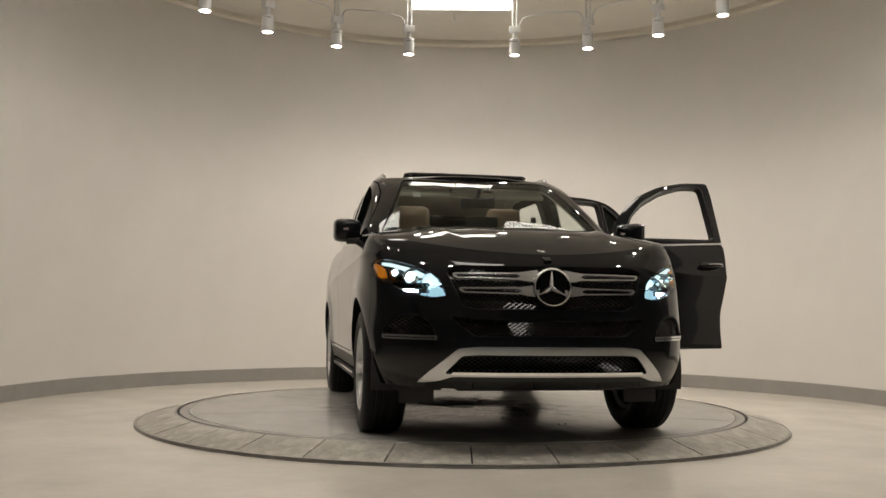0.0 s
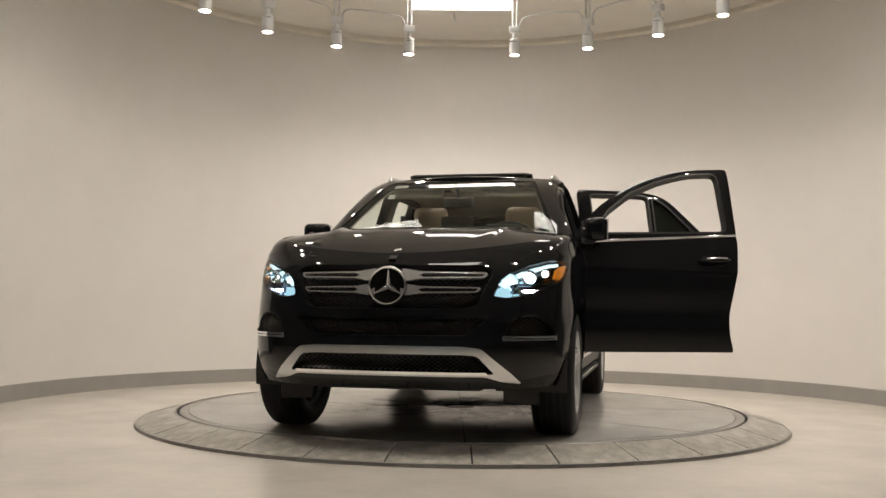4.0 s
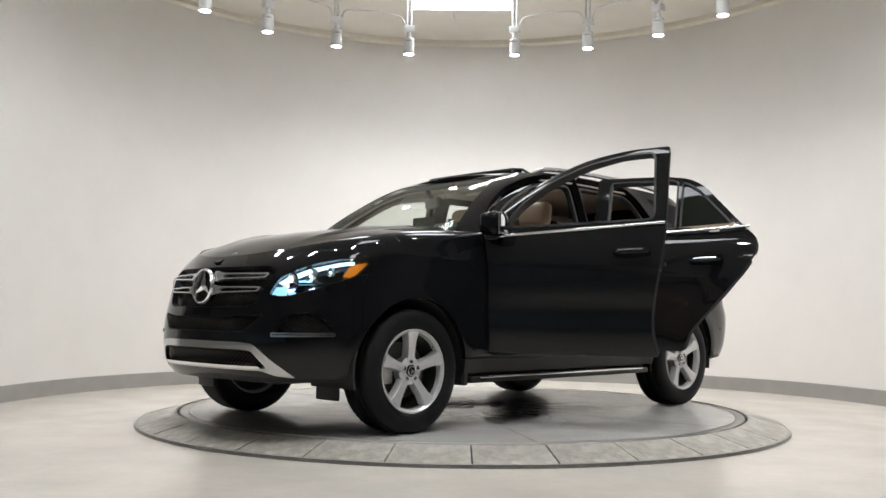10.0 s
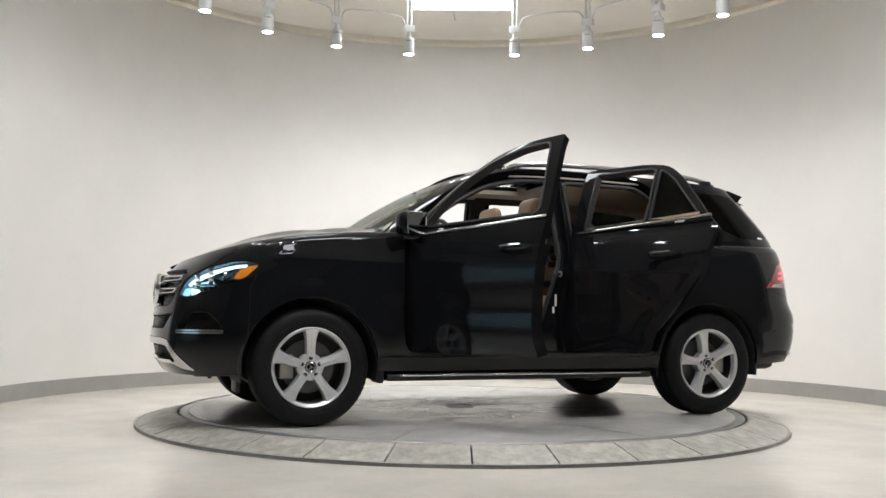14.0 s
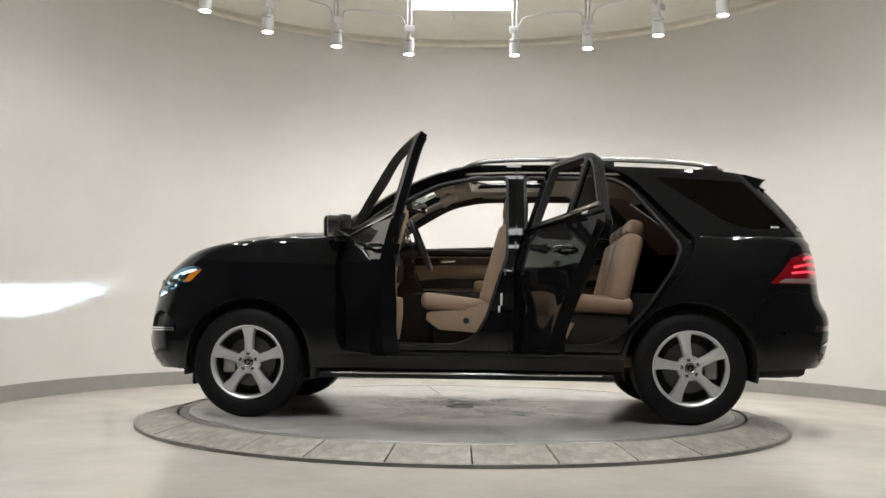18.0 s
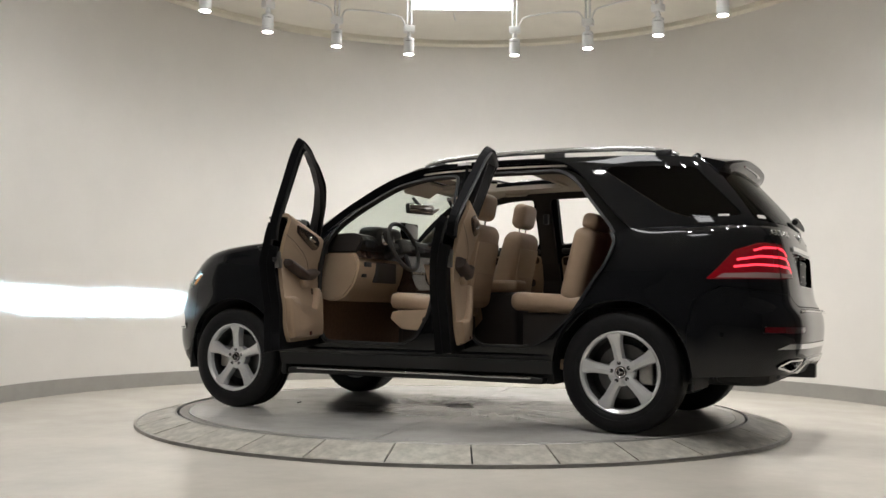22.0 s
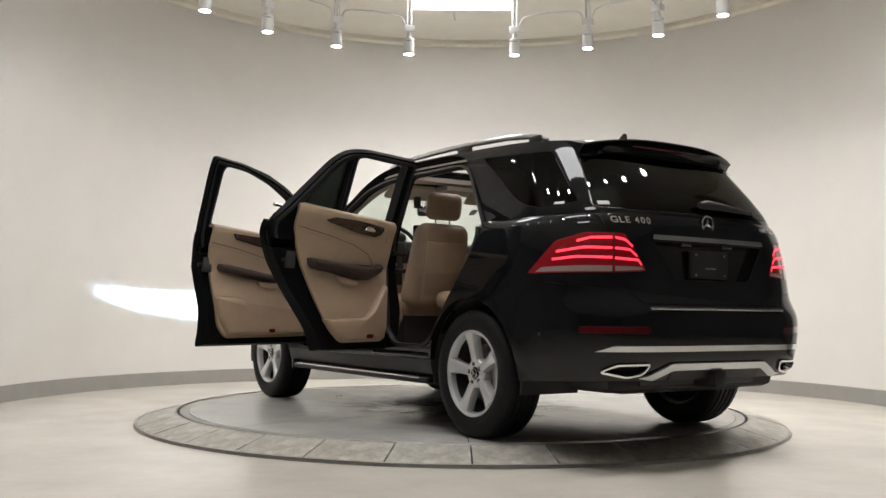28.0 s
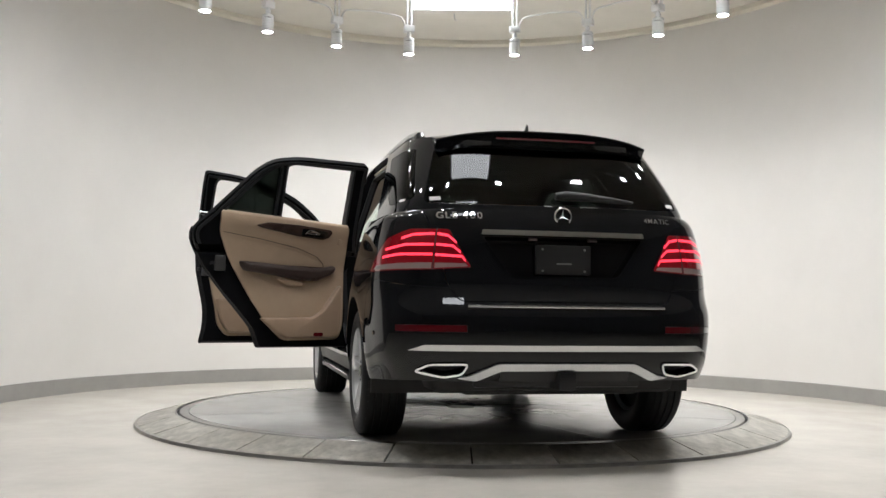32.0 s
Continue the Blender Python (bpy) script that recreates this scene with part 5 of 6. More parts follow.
sx = meet_x(in_lower, 0, 0.847, 1)
SM = Matrix.Translation((sx + 0.002, 0, 0.847)) @ Matrix.Rotation(radians(-6), 4, "Y") @ AIMX
em = part("front_emblem", fixn(star(bmesh.new(), 0.108, 0.0085, 0.024, SM)), M_CHROME, car, "round three-pointed chrome emblem", 40)
bm = lathe(bmesh.new(), [(0.0, 0.004), (0.1, 0.004), (0.1, -0.03), (0.0, -0.03)], 40, SM)
part("emblem_disc", fixn(bm), M_GLOSS, em)
f_mid = shell("bumper_intake", midg, 0.05, M_MESH, car, open_front=True)
lattice("intake_mesh", offset(MIDG, -0.003), 0.012, 0.028, f_mid)
lipo = shell("bumper_trim", moved(lip, -0.004), 0.03, M_SATIN, car, "brushed silver skid trim")
f_low = shell("lower_intake", lowg, 0.06, M_MESH, car, open_front=True)
lattice("intake_mesh", offset(LOWG, -0.003), 0.02, 0.032, f_low)
patch("intake_lip", [(-0.53, 0.386), (0.53, 0.386), (0.52, 0.400), (-0.52, 0.400)], FRONT, -0.012, 0.02, M_CHROME, lipo, "", LOWER, end_view)
for nm, f in (("L", lambda q: q), ("R", mirror_poly)):
    fg = shell("fog_pocket", fogs[nm], 0.05, M_MESH, car, "recessed black side intake", open_front=True)
    lattice("pocket_mesh", offset(f(FOG), -0.003), 0.03, 0.03, fg)
    ln = patch("lamp_strip", f(rounded([(0.606, 0.562), (0.606, 0.588), (0.866, 0.590), (0.866, 0.566)], 0.006)), FRONT, -0.006, 0.03, M_CHROME, fg, "chrome day-lamp strip", LOWER, end_view)
    patch("strip_groove", f([(0.616, 0.573), (0.616, 0.577), (0.858, 0.579), (0.858, 0.575)]), FRONT, -0.0075, 0.004, M_PLASTIC, fg, "", LOWER, end_view)


def headlamp(nm, wh, s):
    """Clear cover, bright housing, two projectors, an eyebrow strip and an amber corner."""
    side = lambda c: wh(c) and c[0] > 1.5
    hole = [(0.655, 0.790), (0.92, 0.790), (0.92, 0.866), (0.655, 0.866)]
    hole = hole if s > 0 else mirror_poly(hole)
    _, back_ = cut(lamps[nm], hole, end_view, side)
    h = shell("headlamp", back_, 0.09, M_HOUSING, car, "lit headlamp with a blue-white glow", open_front=True)
    shell("cover", moved(lamps[nm], -0.0005), 0.004, M_CLEAR, h, "clear lens cover")
    brow = [(-1.60, 0.868), (-1.51, 0.908), (-1.335, 0.955), (-1.10, 0.989), (-0.985, 0.993), (-0.985, 0.980), (-1.10, 0.973), (-1.33, 0.934), (-1.48, 0.888), (-1.57, 0.858)]
    patch("light_strip", brow, side, 0.02, 0.012, M_DRL, h, "glowing light strip", LOWER, corner_view)
    amb = [(-1.075, 0.905), (-1.03, 0.955), (-0.975, 0.976), (-0.90, 0.985), (-0.885, 0.979), (-0.97, 0.916), (-1.02, 0.897)]
    patch("amber_corner", amb, side, 0.012, 0.02, M_AMBER, h, "amber side marker", LOWER, corner_view)
    bez = [(-1.62, 0.805), (-1.55, 0.868), (-1.34, 0.915), (-1.06, 0.955), (-1.06, 0.90), (-1.20, 0.868), (-1.48, 0.798)]
    bz, _ = cut(LOWER, bez, corner_view, side)
    _, bz = cut(bz, hole, end_view, side)
    shell("bezel", moved(bz, 0.06), 0.01, M_GLOSS, h)
    pool = [(-1.64, 0.803), (-1.58, 0.858), (-1.45, 0.890), (-1.32, 0.900), (-1.29, 0.868), (-1.48, 0.805)]
    pl, _ = cut(LOWER, pool, corner_view, side)
    _, pl = cut(pl, hole, end_view, side)
    slit = [(0.64, 0.814), (0.88, 0.814), (0.88, 0.848), (0.64, 0.848)]
    low, _ = cut(LOWER, [(-1.648, 0.802), (-1.615, 0.842), (-1.45, 0.846), (-1.45, 0.806), (-1.56, 0.796)], corner_view, side)
    _, low = cut(low, slit if s > 0 else mirror_poly(slit), end_view, side)
    shell("lower_reflector", moved(low, 0.014), 0.006, M_POOL, h, "lower reflector glowing blue-white")
    shell("reflector", moved(pl, 0.045), 0.008, M_POOL, h, "reflector bowl glowing blue-white")
    for y, z, r in ((0.632, 0.874, 0.044), (0.725, 0.902, 0.040), (0.802, 0.926, 0.024)):
        f = r * 0.42
        x = meet_x(in_lower, y, z, 1) - 0.022 - r * r / (4 * f)
        M = Matrix.Translation((x, s * y, z)) @ Matrix.Rotation(radians(-s * 3), 4, "Z") @ AIMX
        prof = [(r * k / 9, (r * k / 9) ** 2 / (4 * f)) for k in range(10)]
        bm = lathe(bmesh.new(), prof + [(r * 1.1, prof[-1][1]), (r * 1.1, -0.006), (0.0, -0.006)], 32, M)
        p = part("reflector_bowl", fixn(bm), M_CHROME, h, "polished reflector bowl")
        bm = bmesh.new()
        bmesh.ops.create_icosphere(bm, subdivisions=2, radius=f * 0.30, matrix=M @ Matrix.Translation((0, 0, f)))
        part("bulb", bm, M_BEAM, p, "bright bulb")
    # the low beam: a wide slit of light deep in a dark box, cut off flat at the top
    zb = 0.832
    bm = bmesh.new()
    a, b = sorted((s * 0.690, s * 0.742))
    box(bm, 1.958, 1.960, a, b, zb - 0.0045, zb + 0.0035)
    part("beam_source", bm, M_BEAMSLIT, h, "bright low-beam source")
    bm = bmesh.new()
    a, b = sorted((s * 0.680, s * 0.752))
    box(bm, 1.95, 2.06, a, b, zb + 0.0008, zb + 0.0105)
    box(bm, 1.95, 2.06, a, b, zb - 0.030, zb - 0.0105)
    box(bm, 1.94, 1.95, a, b, zb - 0.030, zb + 0.0105)
    for e in (a, b):
        box(bm, 1.94, 2.00, e - 0.002, e + 0.002, zb - 0.030, zb + 0.0105)
    part("beam_box", bm, M_MESH, h)
    return h


headlamp("L", LEFT, 1)
headlamp("R", RIGHT, -1)

# ---- rear ----
def tail_lamp(nm, wh):
    side = lambda c: wh(c) and c[0] < -1.7
    t = shell("tail_lamp", tails[nm], 0.03, M_REDBODY, car, "red tail lamp with three lit bands")
    for band in ([(-1.40, 1.085), (-1.50, 1.103), (-1.655, 1.105)], [(-1.675, 1.105), (-1.745, 1.095), (-1.80, 1.06)],
                 [(-1.25, 1.030), (-1.45, 1.052), (-1.655, 1.050)], [(-1.675, 1.050), (-1.78, 1.043), (-1.83, 1.01)],
                 [(-1.22, 0.990), (-1.40, 1.003), (-1.655, 1.000)], [(-1.675, 0.998), (-1.84, 0.990), (-1.86, 0.966)]):
        up_ = [(u, z + 0.006) for u, z in band]
        dn = [(u, z - 0.006) for u, z in band][::-1]
        patch("light_band", up_ + dn, side, -0.0012, 0.006, M_REDGLOW, t, "glowing red band", LOWER, corner_view)
    patch("pale_lens", [(-1.09, 0.926), (-1.14, 0.950), (-1.40, 0.957), (-1.655, 0.958), (-1.655, 0.928)], side, -0.001, 0.006, M_PALELENS, t, "pale reversing lens", LOWER, corner_view)
    patch("pale_lens", [(-1.675, 0.930), (-1.675, 0.957), (-1.86, 0.955), (-1.88, 0.940)], side, -0.001, 0.006, M_PALELENS, t, "pale reversing lens", LOWER, corner_view)
    patch("lamp_joint", [(-1.661, 0.92), (-1.661, 1.135), (-1.669, 1.135), (-1.669, 0.92)], side, -0.0015, 0.006, M_PLASTIC, t, "", LOWER, corner_view)
    return t


tail_lamp("L", LEFT)
tail_lamp("R", RIGHT)
for nm, f in (("L", lambda q: q), ("R", mirror_poly)):
    shell("bumper_reflector", refl[nm], 0.01, M_REDDARK, car, "long dark red reflector")
    ex = shell("exhaust_tip", exh[nm], 0.09, M_UNDER, car, "chrome-framed exhaust outlet", open_front=True)
    big, _ = cut(LOWER, offset(f(EXH), 0.006), end_view, REAR)
    _, rim_ = cut(big, offset(f(EXH), -0.004), end_view, REAR)
    shell("exhaust_frame", moved(rim_, -0.012), 0.05, M_CHROME, ex, "chrome frame")
shell("bumper_bar", moved(barc, -0.006), 0.02, M_CHROME, car, "polished chrome bumper bar")
patch("rear_skid", rounded([(0.56, 0.392), (0.50, 0.40), (0.36, 0.462), (-0.36, 0.462), (-0.50, 0.40), (-0.56, 0.392), (-0.46, 0.376), (-0.34, 0.428), (0.34, 0.428), (0.46, 0.376)], 0.015), REAR, -0.014, 0.03, M_SATIN, car, "brushed silver rear skid trim", LOWER, end_view)
patch("bumper_valance", [(-0.34, 0.37), (-0.34, 0.42), (0.34, 0.42), (0.34, 0.37)], REAR, -0.004, 0.02, M_PLASTIC, car, "", LOWER, end_view)
hit_ = bmesh.new()
box(hit_, -2.45, -2.25, -0.045, 0.045, 0.325, 0.415, 0.006)
box(hit_, -2.40, -2.20, -0.17, 0.17, 0.385, 0.425, 0.008)
box(hit_, -2.30, -2.15, -0.45, 0.45, 0.33, 0.40, 0.015)
part("tow_hitch", hit_, M_PLASTIC, car, "black square tow hitch")
patch("chrome_strip", rounded([(-0.435, 1.100), (0.435, 1.100), (0.428, 1.126), (-0.428, 1.126)], 0.004), REAR, -0.012, 0.03, M_CHROME, tailgate, "chrome strip over the plate recess", LOWER, end_view)
px_ = meet_x(in_lower, 0.0, 0.98, -1)
bm = soft_box(bmesh.new(), px_ + 0.012, px_ + 0.035, -0.145, 0.150, 0.905, 1.058, 0.006)
pb = part("plate_bracket", bm, M_PLASTIC, tailgate, "black plate bracket without a plate")
bm = box(bmesh.new(), px_ + 0.010, px_ + 0.013, -0.04, 0.04, 0.958, 0.966)
part("plate_mark", bm, M_STEEL, pb)
for y in (-0.11, 0.115):
    for z in (0.925, 1.035):
        bm = lathe(bmesh.new(), [(0, 0), (0.006, 0), (0.006, 0.006), (0, 0.008)], 12, Matrix.Translation((px_ + 0.014, y, z)) @ Matrix.Rotation(radians(-90), 4, "Y"))
        part("bolt", fixn(bm), M_STEEL, pb)
for y in (-0.16, 0.16):
    bm = box(bmesh.new(), px_ + 0.02, px_ + 0.05, y - 0.02, y + 0.02, 1.078, 1.086)
    part("plate_lamp", bm, M_PALELENS, tailgate, "small plate lamp")
AIMR = Matrix.Rotation(radians(-90), 4, "Z") @ Matrix.Rotation(radians(90), 4, "X")
rxx = rear_x(0.0, 1.205)
part("rear_emblem", fixn(star(bmesh.new(), 0.049, 0.0055, 0.008, Matrix.Translation((rxx - 0.001, 0, 1.207)) @ AIMR)), M_CHROME, tailgate, "small round chrome emblem", 40)


def lettering(words, y, z, size, gap, parent):
    """Raised chrome letters on the tailgate, from y (its left end) towards the car's right."""
    for ch in words:
        if ch == " ":
            y -= size * 0.35
            continue
        cu = bpy.data.curves.new("letter", "FONT")
        cu.body, cu.size, cu.extrude, cu.offset = ch, size, 0.003, size * 0.018
        tmp = new("letter", cu)
        bpy.context.view_layer.update()
        me = bpy.data.meshes.new_from_object(tmp.evaluated_get(bpy.context.evaluated_depsgraph_get()))
        bpy.data.objects.remove(tmp)
        x0, x1 = min(v.co.x for v in me.vertices), max(v.co.x for v in me.vertices)
        for v in me.vertices:
            yy = y - (v.co.x - x0) * 1.12
            zz = z + v.co.y
            v.co = (rear_x(yy, zz) - 0.001 - v.co.z, yy, zz)
        y -= (x1 - x0) * 1.12 + gap
        me.materials.append(M_CHROME)
        ob = new("letter", me)
        ob.parent = parent


lettering("GLE 400", 0.652, 1.185, 0.048, 0.010, tailgate)
lettering("4MATIC", -0.45, 1.188, 0.036, 0.005, tailgate)
# rear wiper
bm = bmesh.new()
wy = [(0.035, 1.312), (-0.02, 1.318), (-0.12, 1.314), (-0.25, 1.304), (-0.39, 1.292)]
tube(bm, [(meet_x(in_upper, y, z, -1) - 0.028, y, z) for y, z in wy], [0.018, 0.026, 0.022, 0.016, 0.008], 10)
part("rear_wiper", fixn(bm), M_PLASTIC, car, "black rear wiper arm", 50)
# load-sill guard with ribs
lx = meet_x(in_lower, 0, 0.71, -1)
bm = box(bmesh.new(), lx + 0.004, lx + 0.10, -0.52, 0.52, 0.735, 0.748, 0.004)
ls = part("sill_guard", bm, M_CHROME, car, "bright ribbed load-sill guard")
for k in range(18):
    y = -0.49 + k * 0.98 / 17
    part("rib", box(bmesh.new(), lx + 0.01, lx + 0.09, y - 0.016, y + 0.016, 0.747, 0.752, 0.002), M_PLASTIC, ls)
# spoiler
bm = bmesh.new()
prev = None
for k in range(33):
    y = -0.60 + 1.20 * k / 32
    q = abs(y) / 0.60
    zr = float(roof_edge(-1.8)) + 0.030 * (1 - q ** 2.4)
    drop = 0.022 * q ** 3
    xt = -2.105 + 0.085 * q ** 3.5
    zt = zr - 0.020 - drop
    prof = [(-1.80, zr + 0.003), (-1.90, zr + 0.001 - drop * 0.4), (-2.0 + 0.04 * q ** 3, zr - 0.008 - drop * 0.8), (xt, zt), (xt - 0.004, zt - 0.008), (xt + 0.012, zt - 0.018), (xt + 0.035, zt - 0.05), (-2.04, zr - 0.115), (-1.94, zr - 0.09), (-1.80, zr - 0.03)]
    vs = [bm.verts.new((x, y, z)) for x, z in prof]
    if prev:
        for a in range(len(prof)):
            b = (a + 1) % len(prof)
            bm.faces.new((prev[a], prev[b], vs[b], vs[a]))
    else:
        bm.faces.new(vs)
    prev = vs
bm.faces.new(prev[::-1])
sp = part("spoiler", fixn(bm), M_PAINT, car, "black roof spoiler", 40)
bm = bmesh.new()
pts = [(-2.082 + 0.01 * (abs(y) / 0.28) ** 2, y, float(roof_edge(-1.8)) + 0.030 - 0.060) for y in np.linspace(-0.28, 0.28, 11)]
tube(bm, pts, 0.009, 6)
part("brake_light", bm, M_REDDARK, sp, "long red high brake light")

# ---- roof ----
for s in (-1, 1):
    st_ = [(0.06, 1.706), (0.03, 1.724), (-0.02, 1.744), (-0.12, 1.762), (-0.30, 1.772), (-0.66, 1.778), (-1.05, 1.774), (-1.38, 1.762), (-1.56, 1.745), (-1.68, 1.722), (-1.74, 1.700)]
    pts = [(x, s * (0.64 - 0.012 * (x + 0.4) ** 2), z) for x, z in st_]
    rail = part("roof_rail", fixn(tube(bmesh.new(), pts, [0.008, 0.014] + [0.018] * 7 + [0.016, 0.01], 10)), M_SATIN, car, "satin silver roof rail", 60)
    for xa, xb in ((-0.86, -1.00), (-1.60, -1.70), (-0.04, -0.14)):
        bm = bmesh.new()
        soft_box(bm, xb, xa, *sorted((s * 0.62, s * 0.648)), 1.69, 1.762 if xa < -0.5 and xa > -1.2 else 1.735, 0.008)
        part("rail_foot", bm, M_PLASTIC, rail)
bm = bmesh.new()
v = [bm.verts.new(q) for q in ((-1.60, 0, 1.735), (-1.70, -0.028, 1.725), (-1.75, 0, 1.725), (-1.70, 0.028, 1.725), (-1.715, 0, 1.812), (-1.74, 0, 1.80))]
for q in ((0, 1, 4), (0, 4, 3), (1, 5, 4), (3, 4, 5), (1, 2, 5), (2, 3, 5)):
    bm.faces.new([v[i] for i in q])
part("roof_antenna", fixn(bm), M_PAINT, car, "small black fin antenna")
# raised wind deflector of the open sunroof
df = bmesh.new()
xs = [(-0.16, -0.47), (-0.02, -0.475), (0.035, -0.44), (0.045, -0.2), (0.048, 0.0), (0.045, 0.2), (0.035, 0.44), (-0.02, 0.475), (-0.16, 0.47)]
top_ = [(x, y, 1.768 if 0 < k < 8 else 1.735) for k, (x, y) in enumerate(xs)]
tube(df, top_, 0.009, 8)
dfl = part("wind_deflector", fixn(df), M_PLASTIC, car, "raised black sunroof wind deflector", 60)
bm = bmesh.new()
prev = None
for x, y, z in top_[1:-1]:
    vs = [bm.verts.new((x, y, z - 0.005)), bm.verts.new((x + 0.01, y, 1.722)), bm.verts.new((x + 0.007, y, 1.722)), bm.verts.new((x - 0.003, y, z - 0.005))]
    if prev:
        for a in range(4):
            bm.faces.new((prev[a], prev[(a + 1) % 4], vs[(a + 1) % 4], vs[a]))
    prev = vs
part("net", fixn(bm), M_TINT, dfl, "dark fine net")
for y in (-0.44, -0.22, 0.0, 0.22, 0.44):
    part("strut", tube(bmesh.new(), [(0.05, y, 1.72), (0.042, y, 1.767)], 0.008, 6), M_PLASTIC, dfl)

# ---- running boards ----
for s in (-1, 1):
    bm = soft_box(bmesh.new(), -0.97, 0.97, *sorted((s * 0.79, s * 0.932)), 0.272, 0.312, 0.012)
    rb = part("running_board", bm, M_PLASTIC, car, "black running board with bright edge")
    bm = soft_box(bmesh.new(), -0.89, 0.89, *sorted((s * 0.926, s * 0.938)), 0.300, 0.314, 0.004)
    part("board_edge", bm, M_CHROME, rb, "bright edge strip")
    for k in range(14):
        x = -0.82 + k * 1.64 / 13
        part("grip", soft_box(bmesh.new(), x - 0.045, x + 0.045, *sorted((s * 0.82, s * 0.905)), 0.311, 0.316, 0.002), M_TYRE, rb)
for s in (-1, 1):
    bm = soft_box(bmesh.new(), 0.99, 1.03, *sorted((s * 0.76, s * 0.925)), 0.26, 0.36, 0.01)
    part("mud_flap", bm, M_PLASTIC, car)

# ---- cabin ----
bm = bmesh.new()
box(bm, -1.20, 0.98, -0.80, 0.80, 0.36, 0.425, 0.01)
part("cabin_floor", bm, M_CARPET, car, "brown carpeted cabin floor")
bm = bmesh.new()
box(bm, 0.90, 0.98, -0.78, 0.78, 0.42, 1.1)
box(bm, 0.72, 0.92, -0.78, 0.78, 0.42, 0.50, 0.03, Matrix.Translation((0, 0, -0.10)) )
part("footwell", bm, M_CARPET, car)
bm = bmesh.new()
box(bm, -1.32, -1.20, -0.75, 0.75, 0.40, 0.75, 0.02)
box(bm, -2.05, -1.20, -0.72, 0.72, 0.55, 0.75, 0.02)
part("cargo_floor", bm, M_DASH, car)
for s in (-1, 1):
    bm = soft_box(bmesh.new(), -1.0, 0.72, *sorted((s * 0.76, s * 0.87)), 0.40, 0.488, 0.015)
    sl = part("door_sill", bm, M_PLASTIC, car, "black door sill with bright plate")
    for a, b in ((0.02, 0.55), (-0.92, -0.62)):
        part("sill_plate", soft_box(bmesh.new(), a, b, *sorted((s * 0.80, s * 0.845)), 0.486, 0.491, 0.002), M_SATIN, sl, "bright sill plate")


def front_seat(y, label):
    bm = soft_box(bmesh.new(), -0.16, 0.33, y - 0.25, y + 0.25, 0.70, 0.825, 0.05)
    for v in bm.verts:
        v.co.z += 0.03 * (v.co.x - 0.08) / 0.25
        if v.co.z > 0.78 and abs(v.co.y - y) < 0.16:
            v.co.z -= 0.018
    s = part("front_seat", fixn(bm), M_BEIGE, car, label, 60)
    A = Matrix.Translation((-0.10, y, 0.76)) @ Matrix.Rotation(radians(-11), 4, "Y")
    bm = soft_box(bmesh.new(), -0.15, 0.0, -0.25, 0.25, 0.0, 0.60, 0.070, seg=5)
    for v in bm.verts:
        k = max(0.0, (v.co.z - 0.32) / 0.26)
        v.co.y *= 1 - 0.22 * k
        if v.co.x > -0.05 and abs(v.co.y) > 0.17:
            v.co.x += 0.035 * (1 - k)
    bmesh.ops.transform(bm, matrix=A, verts=bm.verts[:])
    back_ = part("backrest", fixn(bm), M_BEIGE, s, "", 60)
    for zz, wd in ((0.14, 0.155), (0.27, 0.155), (0.40, 0.145)):
        part("seam", tube(bmesh.new(), [A @ Vector((0.0015, yy, zz)) for yy in (-wd, -wd / 2, 0, wd / 2, wd)], 0.0025, 6), M_ARM, back_)
    bm = soft_box(bmesh.new(), -0.115, -0.005, -0.14, 0.14, 0.625, 0.82, 0.054, A, seg=5)
    part("headrest", fixn(bm), M_BEIGE, s, "", 60)
    for d in (-0.06, 0.06):
        part("headrest_post", tube(bmesh.new(), [A @ Vector((-0.07, d, 0.56)), A @ Vector((-0.06, d, 0.66))], 0.006, 8), M_CHROME, s)
    bm = soft_box(bmesh.new(), -0.157, -0.13, -0.17, 0.17, 0.06, 0.48, 0.008, A)
    part("back_panel", fixn(bm), M_BEIGE2, s)
    bm = soft_box(bmesh.new(), -0.163, -0.155, -0.15, 0.15, 0.10, 0.26, 0.003, A)
    part("back_pocket", fixn(bm), M_BEIGE, s)
    for sd in (-1, 1):
        bm = bmesh.new()
        pr = [(0.29, 0.66), (0.20, 0.59), (-0.10, 0.57), (-0.18, 0.66), (-0.16, 0.78), (-0.08, 0.77), (0.02, 0.72), (0.20, 0.72), (0.28, 0.71)]
        a = [bm.verts.new((x, y + sd * 0.255, z)) for x, z in pr]
        b = [bm.verts.new((x, y + sd * 0.285, z)) for x, z in pr]
        bm.faces.new(a)
        bm.faces.new(b[::-1])
        for i in range(len(pr)):
            j = (i + 1) % len(pr)
            bm.faces.new((a[i], b[i], b[j], a[j]))
        bmesh.ops.bevel(bm, geom=bm.edges[:], offset=0.006, segments=2, affect="EDGES")
        vl = part("seat_valance", fixn(bm), M_BEIGE2, s, "beige seat side cover", 40)
        bm = lathe(bmesh.new(), [(0, 0.012), (0.018, 0.012), (0.022, 0.0), (0, 0)], 20, Matrix.Translation((0.01, y + sd * 0.286, 0.655)) @ Matrix.Rotation(radians(-90 * sd), 4, "X"))
        part("lumbar_knob", fixn(bm), M_PLASTIC, vl)
    bm = soft_box(bmesh.new(), -0.14, 0.24, y - 0.22, y + 0.22, 0.42, 0.70, 0.02)
    part("seat_base", bm, M_DASH, s)
    return s


